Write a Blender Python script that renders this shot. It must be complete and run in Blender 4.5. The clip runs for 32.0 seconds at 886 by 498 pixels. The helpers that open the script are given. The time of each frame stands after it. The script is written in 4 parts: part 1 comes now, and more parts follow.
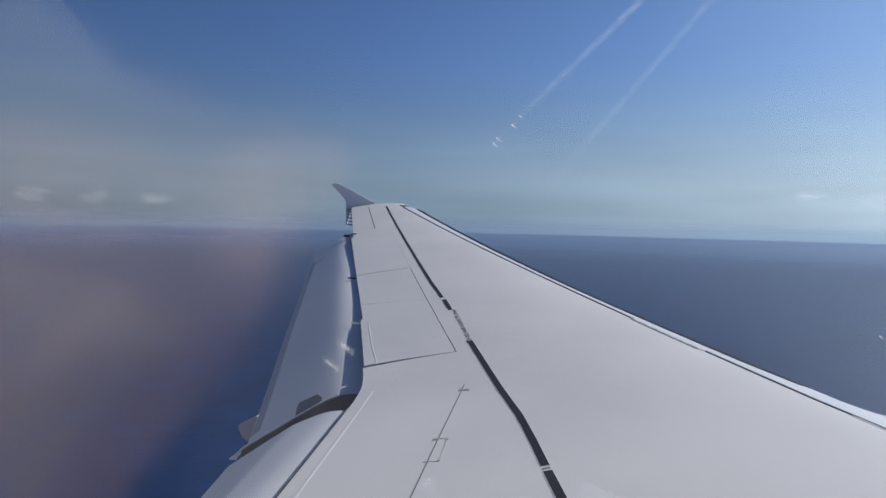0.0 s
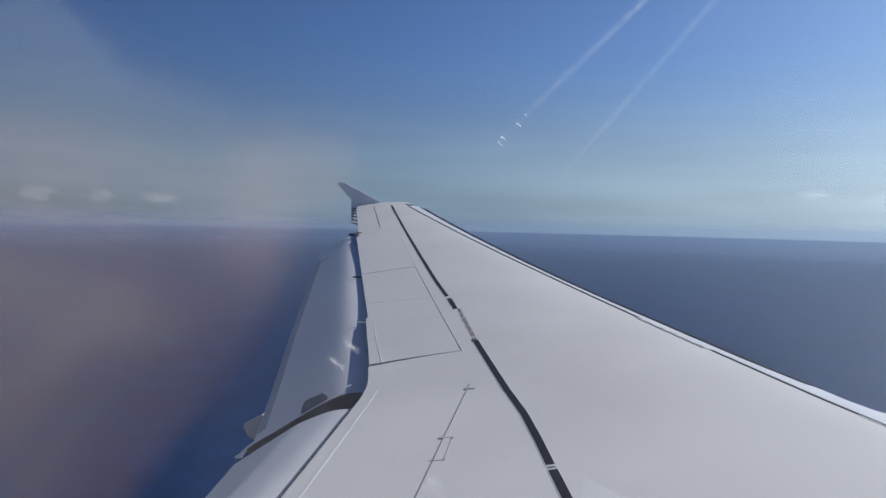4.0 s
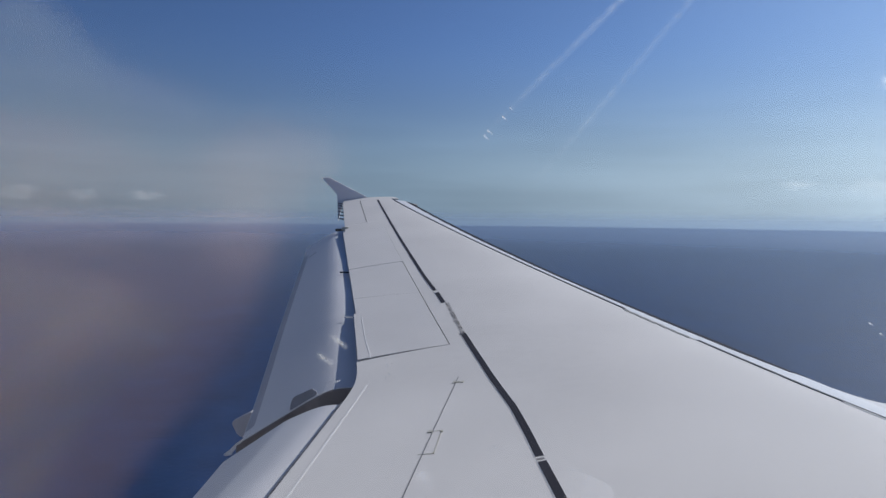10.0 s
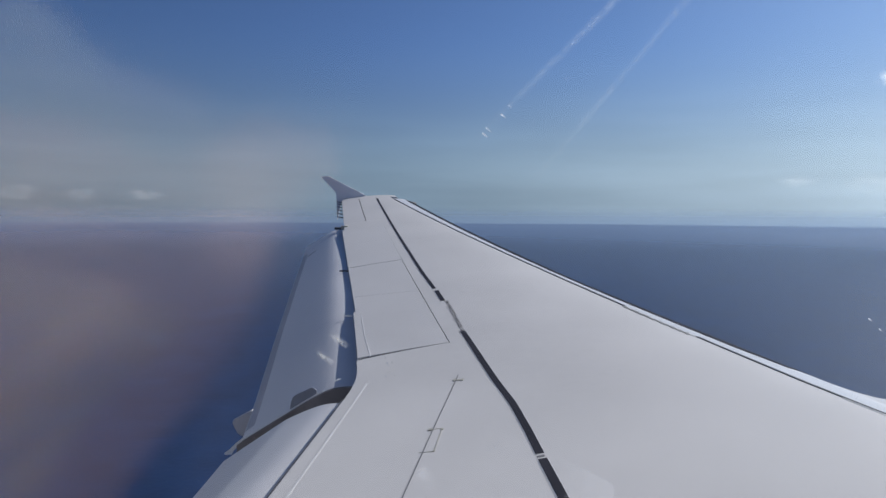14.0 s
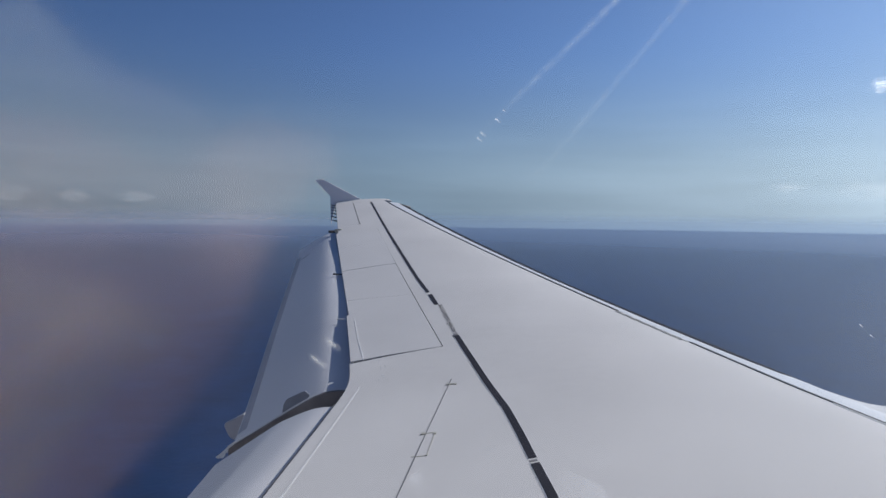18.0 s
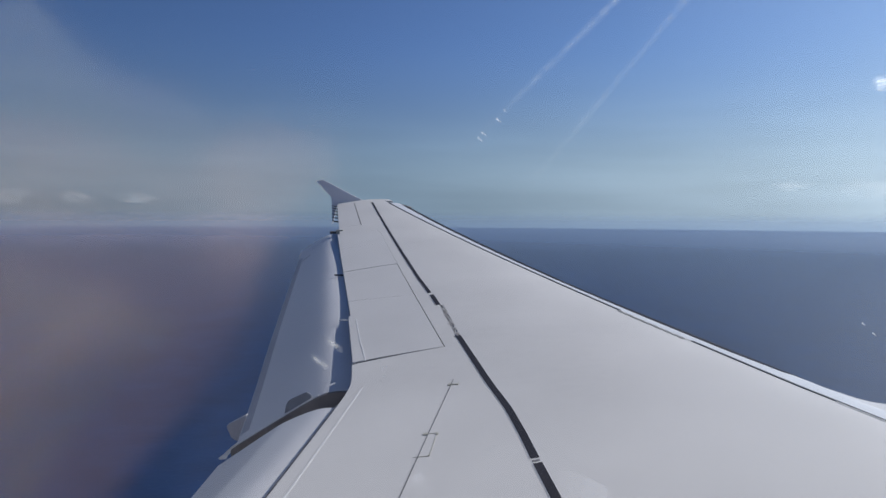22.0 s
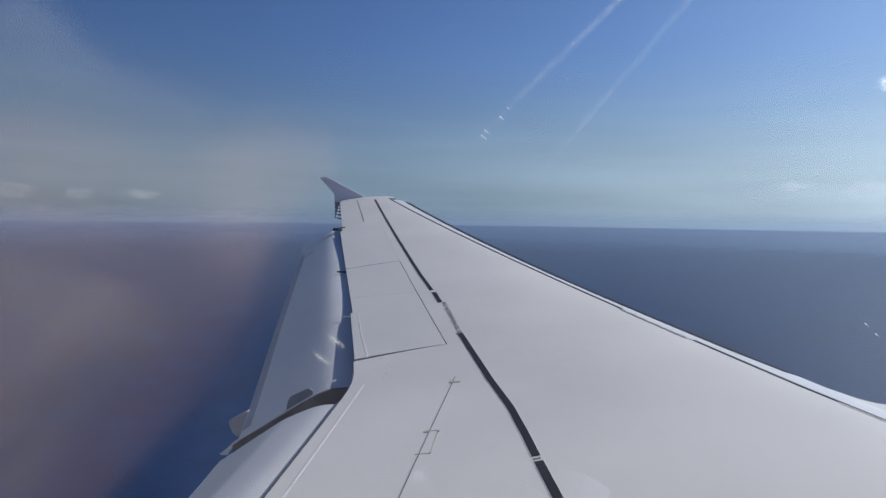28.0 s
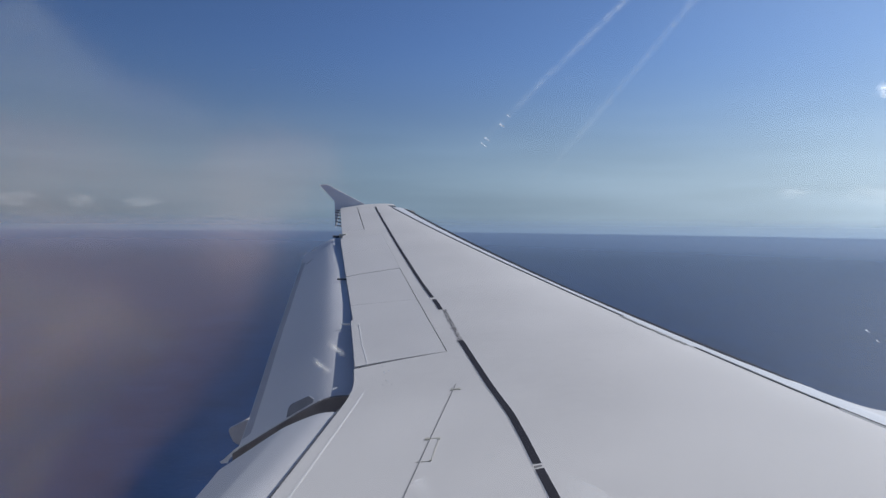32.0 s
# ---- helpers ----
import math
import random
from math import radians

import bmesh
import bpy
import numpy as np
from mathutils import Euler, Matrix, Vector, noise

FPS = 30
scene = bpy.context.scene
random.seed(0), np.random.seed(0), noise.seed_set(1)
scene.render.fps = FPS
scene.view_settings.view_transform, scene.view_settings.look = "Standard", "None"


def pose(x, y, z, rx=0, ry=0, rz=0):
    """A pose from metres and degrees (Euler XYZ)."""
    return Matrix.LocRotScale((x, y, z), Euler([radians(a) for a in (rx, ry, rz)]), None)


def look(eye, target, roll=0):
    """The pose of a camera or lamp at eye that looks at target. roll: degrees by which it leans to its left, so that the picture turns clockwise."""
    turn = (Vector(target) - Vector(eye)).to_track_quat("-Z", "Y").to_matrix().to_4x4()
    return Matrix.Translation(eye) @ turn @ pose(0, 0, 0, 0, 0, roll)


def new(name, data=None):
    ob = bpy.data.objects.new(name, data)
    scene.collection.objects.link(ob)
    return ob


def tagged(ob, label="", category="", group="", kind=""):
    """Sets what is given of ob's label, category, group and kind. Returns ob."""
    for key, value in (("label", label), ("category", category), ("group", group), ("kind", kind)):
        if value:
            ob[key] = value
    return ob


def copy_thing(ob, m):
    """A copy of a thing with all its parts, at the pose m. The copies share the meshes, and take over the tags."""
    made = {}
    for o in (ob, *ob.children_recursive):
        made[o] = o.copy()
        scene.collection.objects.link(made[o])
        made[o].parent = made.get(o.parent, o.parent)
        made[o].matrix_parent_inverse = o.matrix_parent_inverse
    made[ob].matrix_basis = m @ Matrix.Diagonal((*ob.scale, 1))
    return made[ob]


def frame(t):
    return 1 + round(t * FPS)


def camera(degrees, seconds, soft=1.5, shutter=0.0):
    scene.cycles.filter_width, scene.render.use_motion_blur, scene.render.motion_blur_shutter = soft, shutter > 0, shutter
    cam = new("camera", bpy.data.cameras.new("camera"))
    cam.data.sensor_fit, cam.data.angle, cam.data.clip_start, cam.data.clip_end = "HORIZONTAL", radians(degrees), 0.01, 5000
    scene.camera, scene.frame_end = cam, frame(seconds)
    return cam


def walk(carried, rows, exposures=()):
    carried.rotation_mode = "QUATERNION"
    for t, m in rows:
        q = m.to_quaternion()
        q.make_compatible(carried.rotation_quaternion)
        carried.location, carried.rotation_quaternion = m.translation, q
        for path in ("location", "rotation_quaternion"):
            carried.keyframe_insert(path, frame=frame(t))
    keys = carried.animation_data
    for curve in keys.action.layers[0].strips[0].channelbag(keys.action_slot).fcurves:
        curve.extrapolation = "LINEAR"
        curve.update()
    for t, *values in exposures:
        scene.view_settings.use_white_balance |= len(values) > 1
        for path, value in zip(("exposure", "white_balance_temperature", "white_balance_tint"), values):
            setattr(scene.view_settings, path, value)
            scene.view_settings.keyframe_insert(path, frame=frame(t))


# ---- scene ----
# camera and walk: the eye stays at one cabin window and turns
EYE = (1.8657, 1.62, 1.9482)
cam = camera(66.08, 32.0)
PATH = [
    (0, 10.420, -2.257, 1.300),
    (0.5, 10.478, -2.193, 1.430),
    (1, 10.565, -2.108, 1.363),
    (1.5, 10.695, -1.969, 1.510),
    (2, 10.843, -2.027, 1.404),
    (2.5, 10.876, -2.008, 1.315),
    (3, 10.926, -2.170, 1.243),
    (3.5, 10.867, -2.292, 1.191),
    (5.5, 10.762, -2.461, 1.661),
    (6, 10.679, -2.293, 1.661),
    (6.5, 10.643, -2.483, 1.519),
    (7, 10.450, -2.659, 1.622),
    (7.5, 10.452, -2.553, 1.552),
    (8, 10.543, -2.491, 1.338),
    (8.5, 10.253, -2.242, 1.331),
    (9, 10.202, -2.155, 1.208),
    (9.5, 10.064, -2.396, 0.925),
    (10, 9.751, -2.842, 0.587),
    (10.5, 9.421, -2.775, 0.576),
    (11, 9.390, -2.716, 0.771),
    (11.5, 9.239, -2.982, 0.761),
    (12, 9.060, -3.212, 0.961),
    (12.5, 9.055, -3.353, 1.046),
    (13, 9.119, -3.192, 0.941),
    (13.5, 9.533, -2.943, 0.672),
    (14, 9.695, -3.004, 0.297),
    (14.5, 9.727, -3.208, 0.085),
    (16.5, 9.529, -2.720, 0.344),
    (17, 9.320, -2.782, 0.395),
    (17.5, 9.255, -2.866, 0.538),
    (18, 9.180, -2.673, 0.662),
    (18.5, 9.180, -2.206, 0.742),
    (19, 9.230, -1.835, 0.754),
    (19.5, 9.214, -1.827, 0.592),
    (20, 9.236, -1.705, 0.612),
    (20.5, 9.219, -1.836, 0.622),
    (21, 9.251, -2.273, 0.491),
    (21.5, 9.351, -2.497, 0.408),
    (22, 9.299, -2.653, 0.365),
    (22.5, 9.294, -2.860, 0.443),
    (23, 9.373, -3.022, 0.495),
    (23.5, 9.304, -2.845, 0.483),
    (24, 9.092, -2.633, 0.648),
    (24.5, 9.132, -2.189, 0.711),
    (25, 9.152, -2.085, 0.388),
    (25.5, 9.261, -2.244, 0.401),
    (27.5, 9.447, -3.059, 0.761),
    (28, 9.511, -2.864, 0.746),
    (28.5, 9.671, -2.499, 0.562),
    (29, 9.964, -2.271, 0.285),
    (29.5, 10.157, -2.267, 0.098),
    (30, 10.282, -2.131, 0.102),
    (30.5, 10.182, -2.034, 0.296),
    (31, 9.936, -2.052, 0.420),
    (31.5, 9.718, -2.091, 0.529),
    (32, 9.538, -2.260, 0.638),
]
walk(cam, [(t, pose(*EYE, 90 + pitch, 0, yaw) @ pose(0, 0, 0, 0, 0, roll)) for t, yaw, pitch, roll in PATH],
     exposures=[(0.0, 0.0), (32.0, 0.0)])

# world, sun and exposure
SUN_ELEV, SUN_AZ = radians(40), radians(54)     # azimuth from +y (outboard) towards +x (forward)
world = bpy.data.worlds.new("sky")
scene.world = world
world.use_nodes = True
wt = world.node_tree
wt.nodes.clear()
w_out = wt.nodes.new("ShaderNodeOutputWorld")
w_bg = wt.nodes.new("ShaderNodeBackground")
w_sky = wt.nodes.new("ShaderNodeTexSky")
w_sky.sky_type = "NISHITA"
w_sky.sun_disc = False
w_sky.sun_elevation = SUN_ELEV
w_sky.sun_rotation = SUN_AZ
w_sky.altitude = 1500
w_sky.air_density = 1.0
w_sky.dust_density = 2.2
w_sky.ozone_density = 2.0
w_bg.inputs["Strength"].default_value = 0.0635
# clear upper sky, tinted a little bluer; a pale grey-blue haze layer towards the horizon, all round
w_tint = wt.nodes.new("ShaderNodeMix")
w_tint.data_type, w_tint.blend_type = "RGBA", "MULTIPLY"
w_tint.inputs[0].default_value = 1.0
w_side_tint = wt.nodes.new("ShaderNodeMix")
w_side_tint.data_type = "RGBA"
w_side_tint.inputs[6].default_value = (0.80, 1.03, 1.45, 1)
w_side_tint.inputs[7].default_value = (0.88, 1.10, 1.38, 1)
w_bw = wt.nodes.new("ShaderNodeRGBToBW")
w_haze = wt.nodes.new("ShaderNodeMix")
w_haze.data_type, w_haze.blend_type = "RGBA", "MULTIPLY"
w_haze.inputs[0].default_value = 1.0
# bluer air outboard and aft, paler where dust scatters the sun's light forward
w_hue = wt.nodes.new("ShaderNodeMix")
w_hue.data_type = "RGBA"
w_hue.inputs[6].default_value = (0.645, 0.93, 1.25, 1)
w_hue.inputs[7].default_value = (0.77, 0.99, 1.19, 1)
w_hr = wt.nodes.new("ShaderNodeMapRange")
w_hr.inputs["From Min"].default_value, w_hr.inputs["From Max"].default_value = -0.25, 0.40
w_tc = wt.nodes.new("ShaderNodeTexCoord")
w_sep = wt.nodes.new("ShaderNodeSeparateXYZ")
w_range = wt.nodes.new("ShaderNodeMapRange")
w_range.interpolation_type = "SMOOTHSTEP"
w_range.inputs["From Min"].default_value, w_range.inputs["From Max"].default_value = 0.0, 0.26
w_range.inputs["To Min"].default_value, w_range.inputs["To Max"].default_value = 1.0, 0.0
w_map = wt.nodes.new("ShaderNodeMapping")
w_map.inputs["Scale"].default_value = (3.0, 3.0, 26.0)
w_noise = wt.nodes.new("ShaderNodeTexNoise")
w_noise.inputs["Scale"].default_value, w_noise.inputs["Detail"].default_value = 1.0, 6
w_nr = wt.nodes.new("ShaderNodeMapRange")
w_nr.inputs["From Min"].default_value, w_nr.inputs["From Max"].default_value = 0.3, 0.75
w_nr.inputs["To Min"].default_value, w_nr.inputs["To Max"].default_value = 0.98, 1.22
w_band = wt.nodes.new("ShaderNodeVectorMath")
w_band.operation = "SCALE"
w_mix = wt.nodes.new("ShaderNodeMix")
w_mix.data_type = "RGBA"
L = wt.links.new
w_floor = wt.nodes.new("ShaderNodeMath")
w_floor.operation = "MAXIMUM"
w_floor.inputs[1].default_value = 0.035
w_join = wt.nodes.new("ShaderNodeCombineXYZ")
L(w_sep.outputs["X"], w_join.inputs["X"])
L(w_sep.outputs["Y"], w_join.inputs["Y"])
L(w_sep.outputs["Z"], w_floor.inputs[0])
L(w_floor.outputs[0], w_join.inputs["Z"])
L(w_join.outputs[0], w_sky.inputs["Vector"])
L(w_sky.outputs[0], w_tint.inputs[6])
L(w_sky.outputs[0], w_bw.inputs[0])
L(w_bw.outputs[0], w_haze.inputs[6])
L(w_tc.outputs["Generated"], w_sep.inputs[0])
L(w_sep.outputs["X"], w_hr.inputs["Value"])
L(w_hr.outputs[0], w_hue.inputs[0])
L(w_hr.outputs[0], w_side_tint.inputs[0])
L(w_side_tint.outputs[2], w_tint.inputs[7])
L(w_hue.outputs[2], w_haze.inputs[7])
L(w_tc.outputs["Generated"], w_map.inputs[0])
L(w_map.outputs[0], w_noise.inputs["Vector"])
L(w_noise.outputs["Fac"], w_nr.inputs["Value"])
L(w_haze.outputs[2], w_band.inputs[0])
L(w_nr.outputs[0], w_band.inputs["Scale"])
L(w_sep.outputs["Z"], w_range.inputs["Value"])
L(w_range.outputs[0], w_mix.inputs[0])
L(w_tint.outputs[2], w_mix.inputs[6])
L(w_band.outputs[0], w_mix.inputs[7])
# brighter towards the sun's side, ahead
w_side = wt.nodes.new("ShaderNodeMath")
w_side.operation = "MULTIPLY_ADD"
w_side.inputs[1].default_value, w_side.inputs[2].default_value = 0.44, 1.03
w_gain = wt.nodes.new("ShaderNodeVectorMath")
w_gain.operation = "SCALE"
# the dusty lowest air dims the sky just above the horizon
w_low = wt.nodes.new("ShaderNodeMapRange")
w_low.interpolation_type = "SMOOTHSTEP"
w_low.inputs["From Min"].default_value, w_low.inputs["From Max"].default_value = 0.0, 0.085
w_low.inputs["To Min"].default_value, w_low.inputs["To Max"].default_value = 0.85, 1.0
w_air = wt.nodes.new("ShaderNodeMath")
w_air.operation = "MULTIPLY"
L(w_sep.outputs["Z"], w_low.inputs["Value"])
L(w_side.outputs[0], w_air.inputs[0])
L(w_low.outputs[0], w_air.inputs[1])
L(w_sep.outputs["X"], w_side.inputs[0])
L(w_mix.outputs[2], w_gain.inputs[0])
L(w_air.outputs[0], w_gain.inputs["Scale"])
L(w_gain.outputs[0], w_bg.inputs["Color"])
L(w_bg.outputs[0], w_out.inputs["Surface"])

sun_data = bpy.data.lights.new("sun", "SUN")
sun_data.energy, sun_data.angle, sun_data.color = 4.4, radians(0.53), (0.985, 0.965, 0.925)
sun = new("sun", sun_data)
sun_way = Vector((math.cos(SUN_ELEV) * math.sin(SUN_AZ), math.cos(SUN_ELEV) * math.cos(SUN_AZ), math.sin(SUN_ELEV)))
sun.matrix_world = look(sun_way * 60, (0, 0, 0))


# ---------------------------------------------------------------- materials
def material(name, colour, rough=0.5, metal=0.0, vary=0.06, scale=3.0, fine=60.0, bump=0.0, spec=0.5, coat=0.0):
    """Principled paint with colour variation at two scales, roughness variation and fine relief."""
    m = bpy.data.materials.new(name)
    m.use_nodes = True
    nt = m.node_tree
    b = nt.nodes["Principled BSDF"]
    tc = nt.nodes.new("ShaderNodeTexCoord")
    big = nt.nodes.new("ShaderNodeTexNoise")
    big.inputs["Scale"].default_value, big.inputs["Detail"].default_value = scale, 5
    small = nt.nodes.new("ShaderNodeTexNoise")
    small.inputs["Scale"].default_value, small.inputs["Detail"].default_value = fine, 3
    add = nt.nodes.new("ShaderNodeMath")
    add.operation = "MULTIPLY_ADD"
    add.inputs[1].default_value = 0.35
    ramp = nt.nodes.new("ShaderNodeMapRange")
    ramp.inputs["From Min"].default_value, ramp.inputs["From Max"].default_value = 0.4, 0.95
    ramp.inputs["To Min"].default_value, ramp.inputs["To Max"].default_value = 1 - vary, 1 + vary
    mul = nt.nodes.new("ShaderNodeVectorMath")
    mul.operation = "SCALE"
    mul.inputs[0].default_value = colour
    for n in (big, small):
        nt.links.new(tc.outputs["Object"], n.inputs["Vector"])
    nt.links.new(small.outputs["Fac"], add.inputs[0])
    nt.links.new(big.outputs["Fac"], add.inputs[2])
    nt.links.new(add.outputs[0], ramp.inputs["Value"])
    nt.links.new(ramp.outputs[0], mul.inputs["Scale"])
    nt.links.new(mul.outputs[0], b.inputs["Base Color"])
    rr = nt.nodes.new("ShaderNodeMapRange")
    rr.inputs["To Min"].default_value, rr.inputs["To Max"].default_value = max(rough - 0.08, 0.02), min(rough + 0.08, 1)
    nt.links.new(big.outputs["Fac"], rr.inputs["Value"])
    nt.links.new(rr.outputs[0], b.inputs["Roughness"])
    b.inputs["Metallic"].default_value = metal
    b.inputs["Specular IOR Level"].default_value = spec
    b.inputs["Coat Weight"].default_value = coat
    if bump:
        bp = nt.nodes.new("ShaderNodeBump")
        bp.inputs["Strength"].default_value, bp.inputs["Distance"].default_value = bump, 0.01
        nt.links.new(small.outputs["Fac"], bp.inputs["Height"])
        nt.links.new(bp.outputs[0], b.inputs["Normal"])
    return m


WING_GREY = material("wing_grey_paint", (0.494, 0.485, 0.484), 0.64, vary=0.07, scale=0.9, fine=14, spec=0.22)
HULL_WHITE = material("hull_white_paint", (0.78, 0.78, 0.78), 0.4, vary=0.03, scale=0.8, fine=20)
SPOILER_GREY = material("spoiler_grey_paint", (0.484, 0.477, 0.480), 0.6, vary=0.06, scale=1.3, fine=20, spec=0.24)
FLAP_GREY = material("flap_grey_paint", (0.485, 0.487, 0.51), 0.36, vary=0.06, scale=1.6, fine=25, spec=0.4)
SLAT_METAL = material("slat_bright_paint", (0.555, 0.565, 0.585), 0.42, vary=0.05, scale=1.5, fine=30)
FENCE_GREY = material("fence_grey_paint", (0.62, 0.61, 0.64), 0.45, vary=0.05, scale=3, fine=40)
SEAL_DARK = material("dark_sealant_and_shade", (0.035, 0.037, 0.045), 0.7, vary=0.25, scale=4, fine=50)
SEAM_GREY = material("grey_sealant", (0.16, 0.16, 0.17), 0.7, vary=0.3, scale=4, fine=50)
PAINT_BLACK = material("black_marking_paint", (0.019, 0.018, 0.024), 0.65, vary=0.35, scale=5, fine=70, spec=0.25)
EDGE_LIGHT = material("worn_and_highlit_edge", (0.57, 0.57, 0.57), 0.4, vary=0.12, scale=6, fine=60)
GAP_SHADE = material("gap_shade_grey", (0.15, 0.152, 0.16), 0.8, vary=0.2, scale=5, fine=40, spec=0.1)
RIB_SHADE = material("rib_shade_grey", (0.135, 0.12, 0.118), 0.55, vary=0.4, scale=6, fine=45)
FADED = material("faded_marking_paint", (0.17, 0.175, 0.17), 0.65, vary=0.25, scale=9, fine=80)
PLATE_SHADE = material("plate_shade_grey", (0.16, 0.175, 0.215), 0.6, vary=0.15, scale=8, fine=50)
EDGE_BRIGHT = material("bright_edge_sealant", (0.72, 0.72, 0.72), 0.5, vary=0.1, scale=8, fine=60)
NOSE_DARK = material("dark_nose_line", (0.014, 0.015, 0.022), 0.8, vary=0.2, scale=5, fine=60, spec=0.12)
PYLON_GREY = material("pylon_grey_paint", (0.49, 0.49, 0.50), 0.5, vary=0.06, scale=2, fine=25, spec=0.3)
EDGE_FADE = material("flap_edge_fade", (0.30, 0.315, 0.36), 0.6, vary=0.12, scale=3, fine=30, spec=0.2)
FAIRING_GREY = material("dull_fairing_paint", (0.37, 0.37, 0.40), 0.75, vary=0.12, scale=4, fine=30, spec=0.12)
LATCH = material("weathered_primer", (0.36, 0.35, 0.30), 0.6, vary=0.2, scale=20, fine=90)
LINING = material("cabin_lining_plastic", (0.40, 0.40, 0.39), 0.5, vary=0.03, scale=5, fine=150)
SAGE = material("sage_cloth", (0.135, 0.15, 0.135), 0.9, vary=0.12, scale=6, fine=150, bump=0.1, spec=0.1)
FLEECE_BACK = material("olive_fleece", (0.43, 0.365, 0.28), 0.95, vary=0.15, scale=7, fine=150, bump=0.2, spec=0.1)
FLEECE = material("taupe_fleece", (0.24, 0.174, 0.156), 0.95, vary=0.15, scale=7, fine=150, bump=0.2, spec=0.1)
LEATHER = material("dark_seat_leather", (0.06, 0.055, 0.055), 0.5, vary=0.12, scale=6, fine=120, bump=0.1)
CLOTH = material("pale_grey_cloth", (0.11, 0.11, 0.12), 0.9, vary=0.08, scale=10, fine=200, bump=0.2)
CARPET = material("grey_cabin_carpet", (0.08, 0.085, 0.1), 0.95, vary=0.2, scale=8, fine=300, bump=0.3)


def sea_material():
    m = bpy.data.materials.new("open_sea_water")
    m.use_nodes = True
    nt = m.node_tree
    b = nt.nodes["Principled BSDF"]
    tc = nt.nodes.new("ShaderNodeTexCoord")
    patch = nt.nodes.new("ShaderNodeTexNoise")
    patch.inputs["Scale"].default_value, patch.inputs["Detail"].default_value = 0.018, 8
    ripple = nt.nodes.new("ShaderNodeTexNoise")
    ripple.inputs["Scale"].default_value, ripple.inputs["Detail"].default_value = 0.55, 6
    mix = nt.nodes.new("ShaderNodeMix")
    mix.data_type = "RGBA"
    mix.inputs[6].default_value = (0.0030, 0.0150, 0.050, 1)
    mix.inputs[7].default_value = (0.0070, 0.029, 0.090, 1)
    for n in (patch, ripple):
        nt.links.new(tc.outputs["Object"], n.inputs["Vector"])
    swell = nt.nodes.new("ShaderNodeTexNoise")
    swell.inputs["Scale"].default_value, swell.inputs["Detail"].default_value = 0.075, 5
    nt.links.new(tc.outputs["Object"], swell.inputs["Vector"])
    both = nt.nodes.new("ShaderNodeMath")
    both.operation = "ADD"
    spread = nt.nodes.new("ShaderNodeMapRange")
    spread.inputs["From Min"].default_value, spread.inputs["From Max"].default_value = 0.75, 1.25
    nt.links.new(patch.outputs["Fac"], both.inputs[0])
    nt.links.new(swell.outputs["Fac"], both.inputs[1])
    nt.links.new(both.outputs[0], spread.inputs["Value"])
    nt.links.new(spread.outputs[0], mix.inputs[0])
    nt.links.new(mix.outputs[2], b.inputs["Base Color"])
    b.inputs["Roughness"].default_value = 0.52
    b.inputs["IOR"].default_value = 1.33
    b.inputs["Specular IOR Level"].default_value = 0.75
    bp = nt.nodes.new("ShaderNodeBump")
    bp.inputs["Strength"].default_value, bp.inputs["Distance"].default_value = 0.3, 0.3
    nt.links.new(ripple.outputs["Fac"], bp.inputs["Height"])
    nt.links.new(bp.outputs[0], b.inputs["Normal"])
    return m


def pane_material():
    """Clear acrylic with a faint soft reflection of the cabin."""
    m = bpy.data.materials.new("clear_acrylic")
    m.use_nodes = True
    nt = m.node_tree
    nt.nodes.clear()
    out = nt.nodes.new("ShaderNodeOutputMaterial")
    mix = nt.nodes.new("ShaderNodeMixShader")
    mix.inputs[0].default_value = 0.07
    clear = nt.nodes.new("ShaderNodeBsdfTransparent")
    gloss = nt.nodes.new("ShaderNodeBsdfGlossy")
    gloss.inputs["Roughness"].default_value = 0.115
    nt.links.new(clear.outputs[0], mix.inputs[1])
    nt.links.new(gloss.outputs[0], mix.inputs[2])
    nt.links.new(mix.outputs[0], out.inputs["Surface"])
    return m


